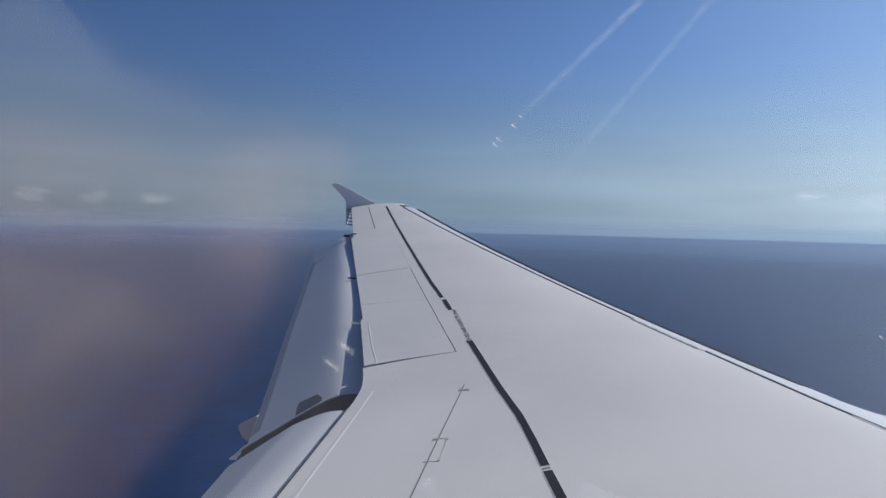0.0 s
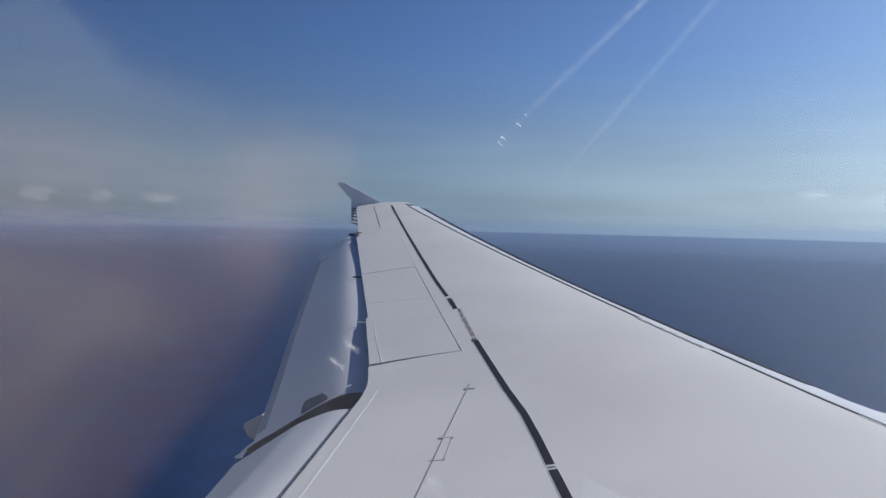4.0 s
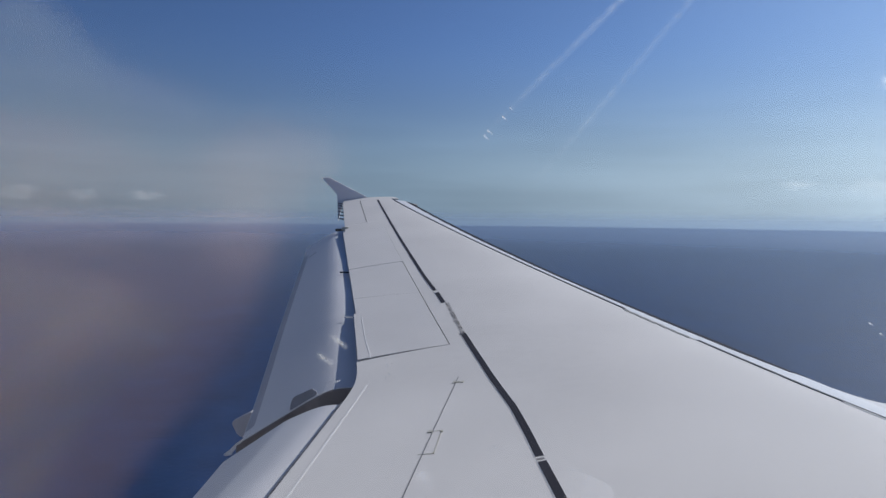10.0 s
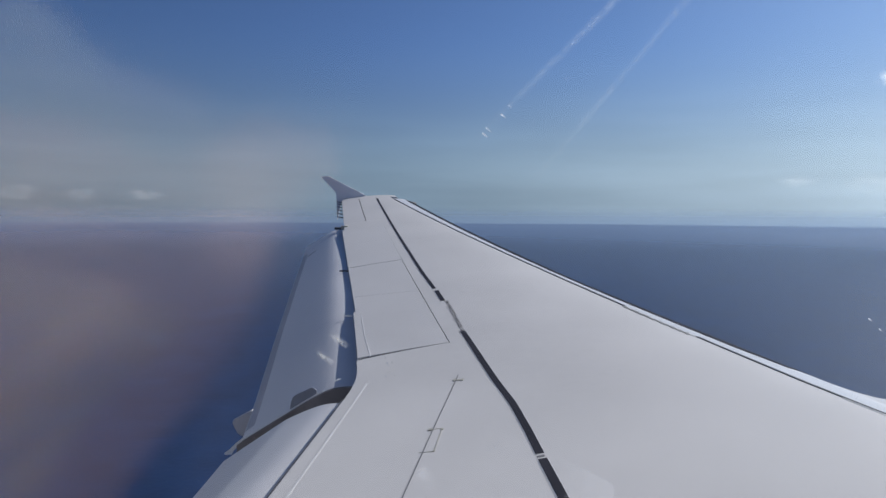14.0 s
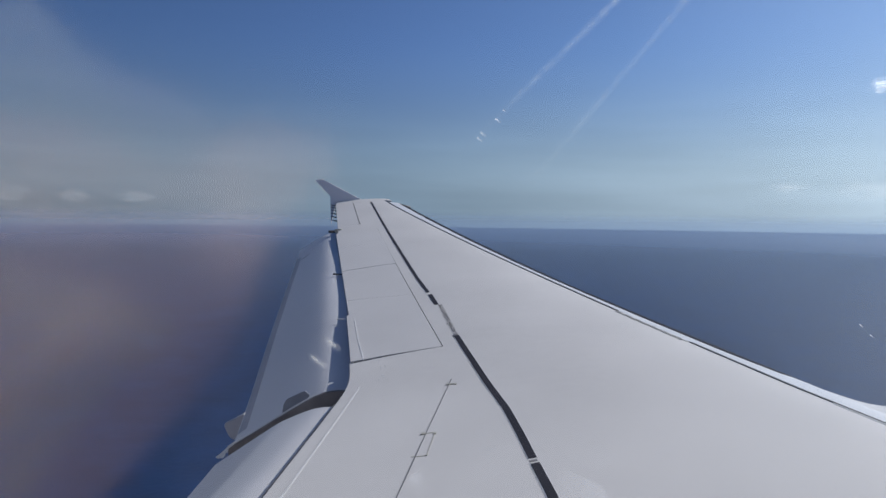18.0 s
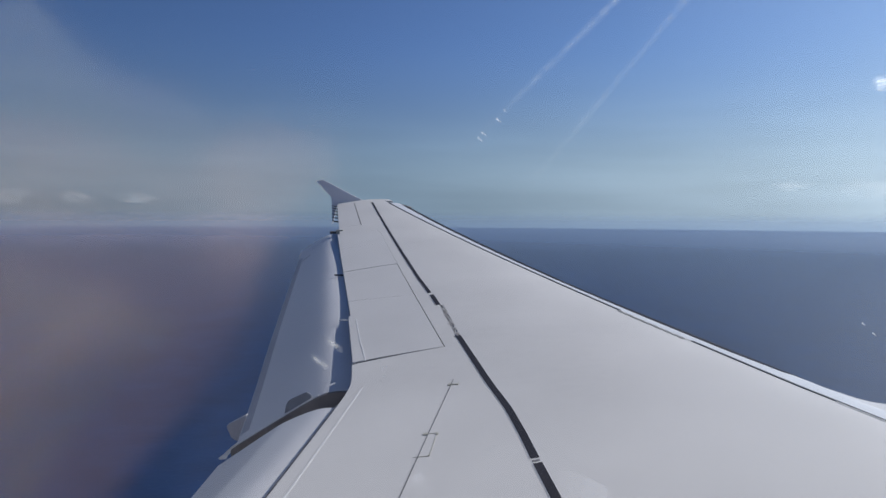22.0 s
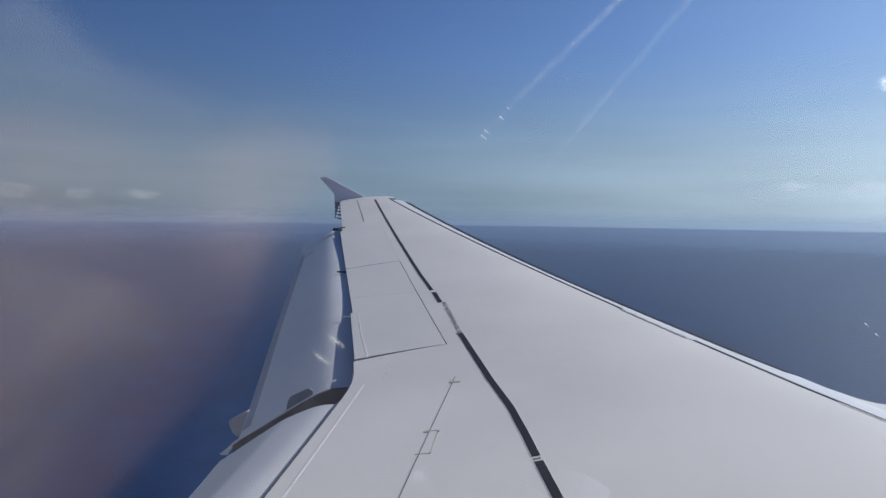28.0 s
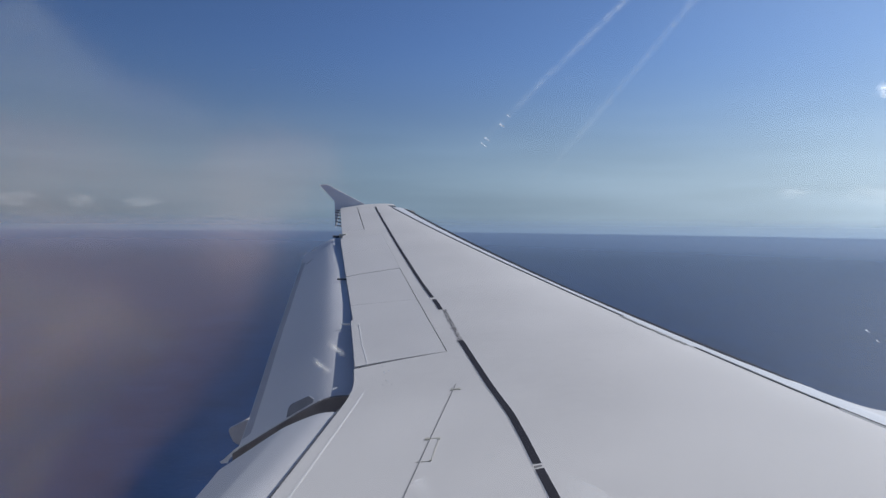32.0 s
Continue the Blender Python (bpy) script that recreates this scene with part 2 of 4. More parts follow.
def scratch_material(name, cover, scale, lo=0.36, hi=0.72, tint=(0.95, 0.95, 0.97)):
    """Pale translucent marks on the acrylic, scratches and painted glare, broken up by noise."""
    m = bpy.data.materials.new(name)
    m.use_nodes = True
    nt = m.node_tree
    nt.nodes.clear()
    out = nt.nodes.new("ShaderNodeOutputMaterial")
    mix = nt.nodes.new("ShaderNodeMixShader")
    clear = nt.nodes.new("ShaderNodeBsdfTransparent")
    haze = nt.nodes.new("ShaderNodeBsdfTranslucent")
    haze.inputs["Color"].default_value = (*tint, 1)
    tc = nt.nodes.new("ShaderNodeTexCoord")
    uv = nt.nodes.new("ShaderNodeSeparateXYZ")
    ns = nt.nodes.new("ShaderNodeTexNoise")
    ns.inputs["Scale"].default_value, ns.inputs["Detail"].default_value = scale, 4
    rg = nt.nodes.new("ShaderNodeMapRange")
    rg.inputs["From Min"].default_value, rg.inputs["From Max"].default_value = lo, hi
    rg.inputs["To Max"].default_value = cover
    # fades across the scratch's width (uv v) and towards its lower end (uv u)
    edge = nt.nodes.new("ShaderNodeMath")
    edge.operation = "PINGPONG"
    edge.inputs[1].default_value = 0.5
    m1 = nt.nodes.new("ShaderNodeMath")
    m1.operation = "MULTIPLY"
    m2 = nt.nodes.new("ShaderNodeMath")
    m2.operation = "MULTIPLY"
    m3 = nt.nodes.new("ShaderNodeMath")
    m3.operation = "MULTIPLY"
    m3.inputs[1].default_value = 2.0
    nt.links.new(tc.outputs["UV"], uv.inputs[0])
    nt.links.new(tc.outputs["Object"], ns.inputs["Vector"])
    nt.links.new(ns.outputs["Fac"], rg.inputs["Value"])
    nt.links.new(uv.outputs["Y"], edge.inputs[0])
    nt.links.new(edge.outputs[0], m1.inputs[0])
    nt.links.new(uv.outputs["X"], m1.inputs[1])
    nt.links.new(m1.outputs[0], m2.inputs[0])
    nt.links.new(rg.outputs[0], m2.inputs[1])
    nt.links.new(m2.outputs[0], m3.inputs[0])
    nt.links.new(m3.outputs[0], mix.inputs[0])
    nt.links.new(clear.outputs[0], mix.inputs[1])
    nt.links.new(haze.outputs[0], mix.inputs[2])
    nt.links.new(mix.outputs[0], out.inputs["Surface"])
    return m


def cloud_material(name, body, ragged):
    """Thin vapour: scatters light both ways, thickest in the middle of its body and frayed by noise towards its rim."""
    m = bpy.data.materials.new(name)
    m.use_nodes = True
    nt = m.node_tree
    nt.nodes.clear()
    out = nt.nodes.new("ShaderNodeOutputMaterial")
    mix = nt.nodes.new("ShaderNodeMixShader")
    clear = nt.nodes.new("ShaderNodeBsdfTransparent")
    dif = nt.nodes.new("ShaderNodeBsdfDiffuse")
    dif.inputs["Color"].default_value = (0.9, 0.9, 0.9, 1)
    # droplets scatter the sun evenly, whatever way the body's surface faces
    way = nt.nodes.new("ShaderNodeCombineXYZ")
    for k in range(3):
        way.inputs[k].default_value = sun_way[k]
    tra = nt.nodes.new("ShaderNodeBsdfTranslucent")
    tra.inputs["Color"].default_value = (0.9, 0.9, 0.9, 1)
    back = nt.nodes.new("ShaderNodeCombineXYZ")
    for k in range(3):
        back.inputs[k].default_value = -sun_way[k]
    both = nt.nodes.new("ShaderNodeAddShader")
    nt.links.new(way.outputs[0], dif.inputs["Normal"])
    nt.links.new(back.outputs[0], tra.inputs["Normal"])
    nt.links.new(dif.outputs[0], both.inputs[0])
    nt.links.new(tra.outputs[0], both.inputs[1])
    tc = nt.nodes.new("ShaderNodeTexCoord")
    flat = nt.nodes.new("ShaderNodeVectorMath")
    flat.operation = "MULTIPLY"
    flat.inputs[1].default_value = (1, 0, 1)
    far = nt.nodes.new("ShaderNodeVectorMath")
    far.operation = "LENGTH"
    ns = nt.nodes.new("ShaderNodeTexNoise")
    ns.inputs["Scale"].default_value, ns.inputs["Detail"].default_value = 2.2, 4
    info = nt.nodes.new("ShaderNodeObjectInfo")
    shift = nt.nodes.new("ShaderNodeVectorMath")
    shift.operation = "MULTIPLY_ADD"
    shift.inputs[1].default_value = (40, 40, 40)
    fray = nt.nodes.new("ShaderNodeMath")
    fray.operation = "MULTIPLY_ADD"
    fray.inputs[1].default_value = ragged
    rg = nt.nodes.new("ShaderNodeMapRange")
    rg.interpolation_type = "SMOOTHSTEP"
    rg.inputs["From Min"].default_value, rg.inputs["From Max"].default_value = 0.95 + ragged * 0.5, 0.1 + ragged * 0.5
    rg.inputs["To Min"].default_value, rg.inputs["To Max"].default_value = 0.0, body
    nt.links.new(tc.outputs["Object"], flat.inputs[0])
    nt.links.new(flat.outputs[0], far.inputs[0])
    nt.links.new(info.outputs["Random"], shift.inputs[0])
    nt.links.new(flat.outputs[0], shift.inputs[2])
    nt.links.new(shift.outputs[0], ns.inputs["Vector"])
    nt.links.new(ns.outputs["Fac"], fray.inputs[0])
    nt.links.new(far.outputs["Value"], fray.inputs[2])
    nt.links.new(fray.outputs[0], rg.inputs["Value"])
    nt.links.new(rg.outputs[0], mix.inputs[0])
    nt.links.new(clear.outputs[0], mix.inputs[1])
    nt.links.new(both.outputs[0], mix.inputs[2])
    nt.links.new(mix.outputs[0], out.inputs["Surface"])
    return m


def vapour_material():
    """Painted sea haze: clear at its foot and its top, densest at the horizon."""
    m = bpy.data.materials.new("sea_haze")
    m.use_nodes = True
    nt = m.node_tree
    nt.nodes.clear()
    out = nt.nodes.new("ShaderNodeOutputMaterial")
    mix = nt.nodes.new("ShaderNodeMixShader")
    both = nt.nodes.new("ShaderNodeMixShader")
    both.inputs[0].default_value = 0.38
    clear = nt.nodes.new("ShaderNodeBsdfTransparent")
    dif = nt.nodes.new("ShaderNodeBsdfDiffuse")
    tra = nt.nodes.new("ShaderNodeBsdfTranslucent")
    tc = nt.nodes.new("ShaderNodeTexCoord")
    # the sun's side is painted in: darker haze aft, paler towards the sun
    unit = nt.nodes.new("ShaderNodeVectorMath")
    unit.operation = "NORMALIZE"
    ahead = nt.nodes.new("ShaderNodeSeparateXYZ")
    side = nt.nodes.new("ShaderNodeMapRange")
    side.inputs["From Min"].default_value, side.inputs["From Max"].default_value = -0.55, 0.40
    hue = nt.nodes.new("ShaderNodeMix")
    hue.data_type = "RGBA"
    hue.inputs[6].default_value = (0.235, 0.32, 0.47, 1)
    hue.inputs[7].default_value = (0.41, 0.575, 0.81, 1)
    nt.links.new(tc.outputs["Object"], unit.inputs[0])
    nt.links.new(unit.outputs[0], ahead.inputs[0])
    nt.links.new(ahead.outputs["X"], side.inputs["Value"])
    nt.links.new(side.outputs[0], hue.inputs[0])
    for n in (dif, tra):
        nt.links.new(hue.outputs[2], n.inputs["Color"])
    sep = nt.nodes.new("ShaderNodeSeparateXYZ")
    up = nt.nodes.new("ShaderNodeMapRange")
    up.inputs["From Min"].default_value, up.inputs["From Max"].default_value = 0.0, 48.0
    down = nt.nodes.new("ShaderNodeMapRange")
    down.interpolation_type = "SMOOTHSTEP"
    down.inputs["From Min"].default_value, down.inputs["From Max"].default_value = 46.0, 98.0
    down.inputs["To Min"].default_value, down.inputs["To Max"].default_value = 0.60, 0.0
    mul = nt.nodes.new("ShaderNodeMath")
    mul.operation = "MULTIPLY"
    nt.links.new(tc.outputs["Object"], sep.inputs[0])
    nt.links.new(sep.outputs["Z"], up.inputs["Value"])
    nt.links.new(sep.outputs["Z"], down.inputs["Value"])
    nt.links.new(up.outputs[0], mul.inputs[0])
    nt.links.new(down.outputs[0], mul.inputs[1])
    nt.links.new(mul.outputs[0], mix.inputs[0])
    nt.links.new(dif.outputs[0], both.inputs[1])
    nt.links.new(tra.outputs[0], both.inputs[2])
    nt.links.new(clear.outputs[0], mix.inputs[1])
    nt.links.new(both.outputs[0], mix.inputs[2])
    nt.links.new(mix.outputs[0], out.inputs["Surface"])
    return m


SEA = sea_material()
PANE = pane_material()
STREAK = scratch_material("scratch_glare", 0.34, 800, 0.26, 0.74, (0.90, 0.96, 1.0))
CHIP = scratch_material("bright_chip", 0.8, 300, 0.0, 0.3)
GLINT = scratch_material("painted_glint", 0.8, 900, 0.1, 0.9, (1.0, 0.96, 0.88))
PATCH = scratch_material("pale_pane_patch", 0.15, 90, 0.0, 0.6)
SPECK = scratch_material("pale_speck", 0.26, 700, 0.1, 0.6)
SMEAR = scratch_material("faint_smear", 0.22, 120)
VEIL = scratch_material("sunward_veil", 0.36, 18, 0.1, 0.8, (0.62, 0.80, 1.0))
CLOUD = cloud_material("faint_cumulus_cloud", 0.041, 1.8)
BRIGHT_CLOUD = cloud_material("bright_cumulus_cloud", 0.2, 2.0)
WISP = cloud_material("thin_cloud_wisp", 0.03, 1.2)


# ---------------------------------------------------------------- mesh helpers
def solid(name, bm, mat, parent=None, label="", angle=30):
    bmesh.ops.recalc_face_normals(bm, faces=bm.faces)
    me = bpy.data.meshes.new(name)
    bm.to_mesh(me)
    bm.free()
    me.materials.append(mat)
    me.polygons.foreach_set("use_smooth", [True] * len(me.polygons))
    me.set_sharp_from_angle(angle=radians(angle))
    ob = new(name, me)
    if parent:
        ob.parent = parent
    if label:
        ob["label"] = label
    return ob


def part(name, bm, mat, parent, label=""):
    return solid(name, bm, mat, parent, label)


def empty(name, at=(0, 0, 0)):
    ob = new(name)
    ob.location = at
    return ob


def grid_solid(top, low):
    """A closed solid from two equal grids of points, top and low."""
    bm = bmesh.new()
    nu, nv = len(top), len(top[0])
    a = [[bm.verts.new(q) for q in r] for r in top]
    b = [[bm.verts.new(q) for q in r] for r in low]
    for i in range(nu - 1):
        for j in range(nv - 1):
            bm.faces.new((a[i][j], a[i][j + 1], a[i + 1][j + 1], a[i + 1][j]))
            bm.faces.new((b[i][j], b[i + 1][j], b[i + 1][j + 1], b[i][j + 1]))
    for i in range(nu - 1):
        bm.faces.new((a[i][0], a[i + 1][0], b[i + 1][0], b[i][0]))
        bm.faces.new((a[i][-1], b[i][-1], b[i + 1][-1], a[i + 1][-1]))
    for j in range(nv - 1):
        bm.faces.new((a[0][j], b[0][j], b[0][j + 1], a[0][j + 1]))
        bm.faces.new((a[-1][j], a[-1][j + 1], b[-1][j + 1], b[-1][j]))
    return bm


def span(a, b, n):
    return [a + (b - a) * k / (n - 1) for k in range(n)]


def polyline(pts, u):
    for (a, p), (b, q) in zip(pts, pts[1:]):
        if u <= b:
            return p + (q - p) * max(0.0, (u - a) / (b - a))
    return pts[-1][1]


def box(bm, x0, x1, y0, y1, z0, z1, bevel=0.0):
    m = Matrix.Translation(((x0 + x1) / 2, (y0 + y1) / 2, (z0 + z1) / 2)) @ Matrix.Diagonal((x1 - x0, y1 - y0, z1 - z0, 1))
    vs = bmesh.ops.create_cube(bm, size=1, matrix=m)["verts"]
    if bevel:
        es = list({e for v in vs for e in v.link_edges})
        bmesh.ops.bevel(bm, geom=es, offset=bevel, segments=3, affect="EDGES", profile=0.5)
    return bm


# ---------------------------------------------------------------- the wing's surface: x forward, y outboard, z up
def chord_le(y):
    return 6.07 - (y - 2) * 0.52


def chord_te(y):
    return 0.0 if y < 6.4 else -(y - 6.4) * 0.305


def thick_form(u):
    u = min(max(u, 0.0), 1.0)
    return 2.969 * math.sqrt(u) - 1.26 * u - 3.516 * u ** 2 + 2.843 * u ** 3 - 1.036 * u ** 4


def mean_line(x, y):
    return 0.1177 * (y - 2) + 0.0024 * (y - 2) ** 2 + radians(2.4715) * (1 - (y - 2) / 14.5) * (x - chord_te(y))


def upper(x, y):
    c = chord_le(y) - chord_te(y)
    return mean_line(x, y) + 0.065 * c * thick_form((chord_le(y) - x) / c)


def lower(x, y):
    c = chord_le(y) - chord_te(y)
    return mean_line(x, y) - 0.05 * c * thick_form((chord_le(y) - x) / c) - 0.015


def shroud(y):
    """Trailing edge of the fixed upper skin and of the spoilers: unswept inboard, rounded kink, swept outboard."""
    s = y - 6.62
    k = 0.16
    return 0.362 - 0.341 * 0.5 * (s + math.sqrt(s * s + k * k))


def spoiler_edge(y):
    """Trailing edge of the spoilers, with a small step where the inboard doubler ends."""
    return shroud(y) + 0.010 if y < 8.38 else -0.203 - 0.357 * (y - 8.38)


def hinge(y):
    return 0.97 - 0.358 * (y - 7.21)


def slat_line(y):
    return chord_le(y) - 0.30 - 0.012 * (y - 6)


def aileron_line(y):
    return -1.65 - 0.3513 * (y - 13.76)


def slab(xa, xb, ys, nx, depth=0.02, off=0.0):
    """A plate that follows the upper surface between the lines xa(y) and xb(y)."""
    top, low = [], []
    for y in ys:
        xs = span(xa(y), xb(y), nx)
        top.append([(x, y, upper(x, y) + off) for x in xs])
        low.append([(x, y, upper(x, y) + off - depth) for x in xs])
    return grid_solid(top, low)


def ribbon(points, width, off=0.003, depth=0.006, n=6):
    """A narrow strip on the upper surface along (x, y) points."""
    pts = []
    for (xa, ya), (xb, yb) in zip(points, points[1:]):
        m = max(2, int(n * math.hypot(xb - xa, yb - ya)) + 2)
        pts += [(xa + (xb - xa) * k / m, ya + (yb - ya) * k / m) for k in range(m)]
    pts.append(points[-1])
    top, low = [], []
    for i, (x, y) in enumerate(pts):
        a, b = pts[max(i - 1, 0)], pts[min(i + 1, len(pts) - 1)]
        d = Vector((b[0] - a[0], b[1] - a[1])).normalized()
        w = width(i / (len(pts) - 1)) if callable(width) else width
        nx, ny = -d.y * w / 2, d.x * w / 2
        row = [(x + nx * s, y + ny * s) for s in (-1, 1)]
        top.append([(u, v, upper(u, v) + off) for u, v in row])
        low.append([(u, v, upper(u, v) + off - depth) for u, v in row])
    return grid_solid(top, low)


wing = empty("airliner_wing", (1.5, 2.0, 0.0))
tagged(wing, "light grey swept airliner wing with flaps lowered over the sea", "aircraft wing", kind="thing")
wing.location = (0, 0, 0)
ROOT, TIP = 1.80, 16.48
S0, S1, S2, S3, S4 = 7.03, 8.95, 10.38, 11.88, 13.12

# fixed upper skin: inboard of the spoilers, ahead of them, and out to the tip
SH = 7.21                    # outboard end of the inboard skin at the hinge line; its aft edge runs slanted back to S0
part("inboard_skin", slab(lambda y: 0.974, lambda y: slat_line(y) - 0.012, span(ROOT, SH, 60), 34), WING_GREY, wing)
top, low = [], []
for f in span(0, 1, 60):
    rt, rl = [], []
    for g in span(0, 1, 16):
        y = ROOT + (S0 - 0.012 + (SH - S0 + 0.010) * g - ROOT) * f
        x = shroud(y) + (0.974 - shroud(y)) * g
        rt.append((x, y, upper(x, y)))
        rl.append((x, y, upper(x, y) - 0.02))
    top.append(rt)
    low.append(rl)
part("trailing_shroud", grid_solid(top, low), WING_GREY, wing)
part("outboard_skin", slab(lambda y: hinge(y) + 0.004, lambda y: slat_line(y) - 0.012, span(SH, S4 + 0.004, 70), 34), WING_GREY, wing)
part("tip_skin", slab(lambda y: aileron_line(y) + 0.008 if 13.76 < y < 16.36 else shroud(y),
                      lambda y: slat_line(y) - 0.012,
                      span(S4 + 0.004, 13.759, 8) + span(13.761, 16.359, 30) + span(16.361, TIP, 3), 26), WING_GREY, wing)
# wing core and lower skin, coloured dark so that the joints read as shaded gaps
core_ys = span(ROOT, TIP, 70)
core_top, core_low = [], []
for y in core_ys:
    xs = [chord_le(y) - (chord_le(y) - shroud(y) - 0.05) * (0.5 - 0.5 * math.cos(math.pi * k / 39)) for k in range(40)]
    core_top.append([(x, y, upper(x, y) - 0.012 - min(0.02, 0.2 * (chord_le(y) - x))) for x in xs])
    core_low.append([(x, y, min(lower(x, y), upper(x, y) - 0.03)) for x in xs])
part("lower_skin", grid_solid(core_top, core_low), GAP_SHADE, wing)

# leading-edge slats
slat_cuts = [(2.3, 5.4), (5.4, 8.7), (8.7, 11.2), (11.2, 13.7), (13.7, 16.2)]


def slat(y0, y1):
    top, low = [], []
    for y in span(y0, y1, 24):
        le_x, te_x = chord_le(y), slat_line(y) + 0.006
        ahead = max(0.0, (9.6 - y) / 3.6)           # the slats stand further out towards the root
        c = chord_le(y) - chord_te(y)
        prof = []
        for k in range(15):
            x = te_x + (le_x - te_x) * math.sin(math.pi / 2 * k / 14)
            q = (x - te_x) / (le_x - te_x)
            prof.append((x + 0.11 * ahead * q, y, upper(x, y) + 0.004 + 0.018 * ahead * math.sin(q * 1.5)))
        bot = []
        for k in range(15):
            x = te_x + (le_x - te_x) * math.sin(math.pi / 2 * k / 14)
            bot.append((x + 0.11 * ahead * (x - te_x) / (le_x - te_x), y, upper(x, y) - 0.006 - (0.11 * c * 0.5) * (thick_form((le_x - x) / c))))
        top.append(prof)
        low.append(bot)
    return grid_solid(top, low)


for y0, y1 in slat_cuts:
    part("slat", slat(y0, y1 - 0.006), SLAT_METAL, wing, "bright leading-edge slat")


def slat_rim(y0, y1):
    """A narrow dark strip along the crest of a slat's nose."""
    top, low = [], []
    for y in span(y0, y1, 24):
        le_x, te_x = chord_le(y), slat_line(y) + 0.006
        ahead = max(0.0, (9.6 - y) / 3.6)
        a = polyline([(6.7, 0.50), (7.2, 0.36), (8.0, 0.33), (10.0, 0.31), (12.0, 0.36), (14.0, 0.47), (16.0, 0.57)], y)
        rt, rl = [], []
        for k in range(7):
            x = te_x + (le_x - te_x) * (a + (0.98 - a) * k / 6)
            q = (x - te_x) / (le_x - te_x)
            z = upper(x, y) + 0.004 + 0.018 * ahead * math.sin(q * 1.5)
            rt.append((x + 0.11 * ahead * q + 0.002, y, z + 0.004))
            rl.append((x + 0.11 * ahead * q, y, z - 0.006))
        top.append(rt)
        low.append(rl)
    return grid_solid(top, low)


for y0, y1 in ((6.75, 8.7), (8.7, 11.2), (11.2, 13.7), (13.7, 16.1)):
    part("nose_strip", slat_rim(y0, y1 - 0.006), NOSE_DARK, wing, "dark strip along the slat nose")

# spoilers
for y0, y1 in ((S0, S1), (S1, S2), (S2, S3), (S3, S4)):
    gap = 0.028 if y0 == S0 else 0.003
    slant0 = {S0: 0.18, S1: -0.03, S2: 0.14, S3: 0.12}[y0]
    slant1 = {S1: -0.03, S2: 0.14, S3: 0.12, S4: 0.0}[y1]
    joint = 0.022 if y1 == S2 else 0.004

    def spoiler_rows(y0=y0, y1=y1, gap=gap, slant0=slant0, slant1=slant1, joint=joint):
        top, low = [], []
        rows = 60 if y0 == S0 else 16
        for j in range(rows):
            f = j / (rows - 1)
            row_t, row_l = [], []
            for k in range(14):
                g = k / 13
                # the inboard gap opens towards the trailing edge
                ya = y0 + gap * (1.2 - g) + slant0 * g
                yb = y1 - joint + slant1 * g
                y = ya + (yb - ya) * f
                x = spoiler_edge(y) + (hinge(y) - (0.005 if y0 < S2 else -0.002) - spoiler_edge(y)) * g
                row_t.append((x, y, upper(x, y) + 0.004 * (1 - g)))
                row_l.append((x, y, upper(x, y) - 0.025))
            top.append(row_t)
            low.append(row_l)
        return grid_solid(top, low)

    part("spoiler", spoiler_rows(), SPOILER_GREY, wing, "flat grey spoiler panel")

# Shade inside the open joint, laid in as a tapering dark ribbon.
part("joint_shade", ribbon([(0.25, 7.043), (0.96, 7.212)], lambda f: 0.044 - 0.036 * f, -0.003, 0.006), SEAL_DARK, wing, "dark ribbon that stands for shade in the open spoiler joint")
part("aileron", slab(shroud, lambda y: aileron_line(y) - 0.008, span(13.77, 16.35, 24), 10, depth=0.03), SPOILER_GREY, wing, "grey aileron panel")

# black walkway line with its gaps
WALK = [([(-2.12, 16.25), (-0.77, 12.49), (0.25, 9.65), (0.52, 8.94)], 0.040), ([(0.56, 8.85), (0.70, 8.45)], 0.046),
        ([(1.05, 7.45), (1.585, 5.915), (1.605, 5.85), (1.70, 5.51), (1.78, 5.20)], 0.046), ([(1.795, 5.14), (1.87, 4.86), (2.2, 3.6), (2.5, 2.5)], 0.048)]
for line, w in WALK:
    stripe = part("walkway_line", ribbon(line, w, 0.004), PAINT_BLACK, wing, "black painted walkway line")
    part("line_border", ribbon(line, w + 0.012, 0.002), EDGE_LIGHT, stripe, "thin pale border of the line")
part("line_mark", ribbon([(1.783, 5.178), (1.788, 5.163)], 0.04, 0.003), SEAM_GREY, wing)
# slat trailing edge line, broken by a row of small lettering
part("slat_seal", ribbon([(slat_line(y), y) for y in (16.14, 14, 12, 10, 8.26)], lambda f: 0.026, 0.007, 0.012), SEAL_DARK, wing, "dark line behind the slats")
part("slat_seal", ribbon([(slat_line(y), y) for y in (7.34, 6.6, 5.9, 5.5, 4, 2.5)], 0.028, 0.007, 0.012), SEAL_DARK, wing, "dark line behind the slats")
part("slat_joint_filler", ribbon([(slat_line(y) - 0.008, y) for y in (8.25, 7.8, 7.35)], 0.036, 0.0035, 0.012), WING_GREY, wing)
for k in range(17):
    ya = 8.22 - 0.051 * k
    yb = ya - (0.042, 0.030, 0.046, 0.036, 0.045)[k % 5]
    dx = (-0.034, -0.048, -0.038, -0.030, -0.046, -0.040)[k % 6]
    part("lettering_bar", ribbon([(slat_line(ya) + dx, ya), (slat_line(yb) + dx, yb)], (0.040, 0.028, 0.044)[k % 3], 0.005, 0.01), FADED, wing)
# Highlight beside the slat line, laid on as a pale strip.
part("edge_strip", ribbon([(slat_line(y) - 0.03, y) for y in (6.12, 5.8, 5.4, 5.0)], 0.018, 0.004), EDGE_LIGHT, wing)
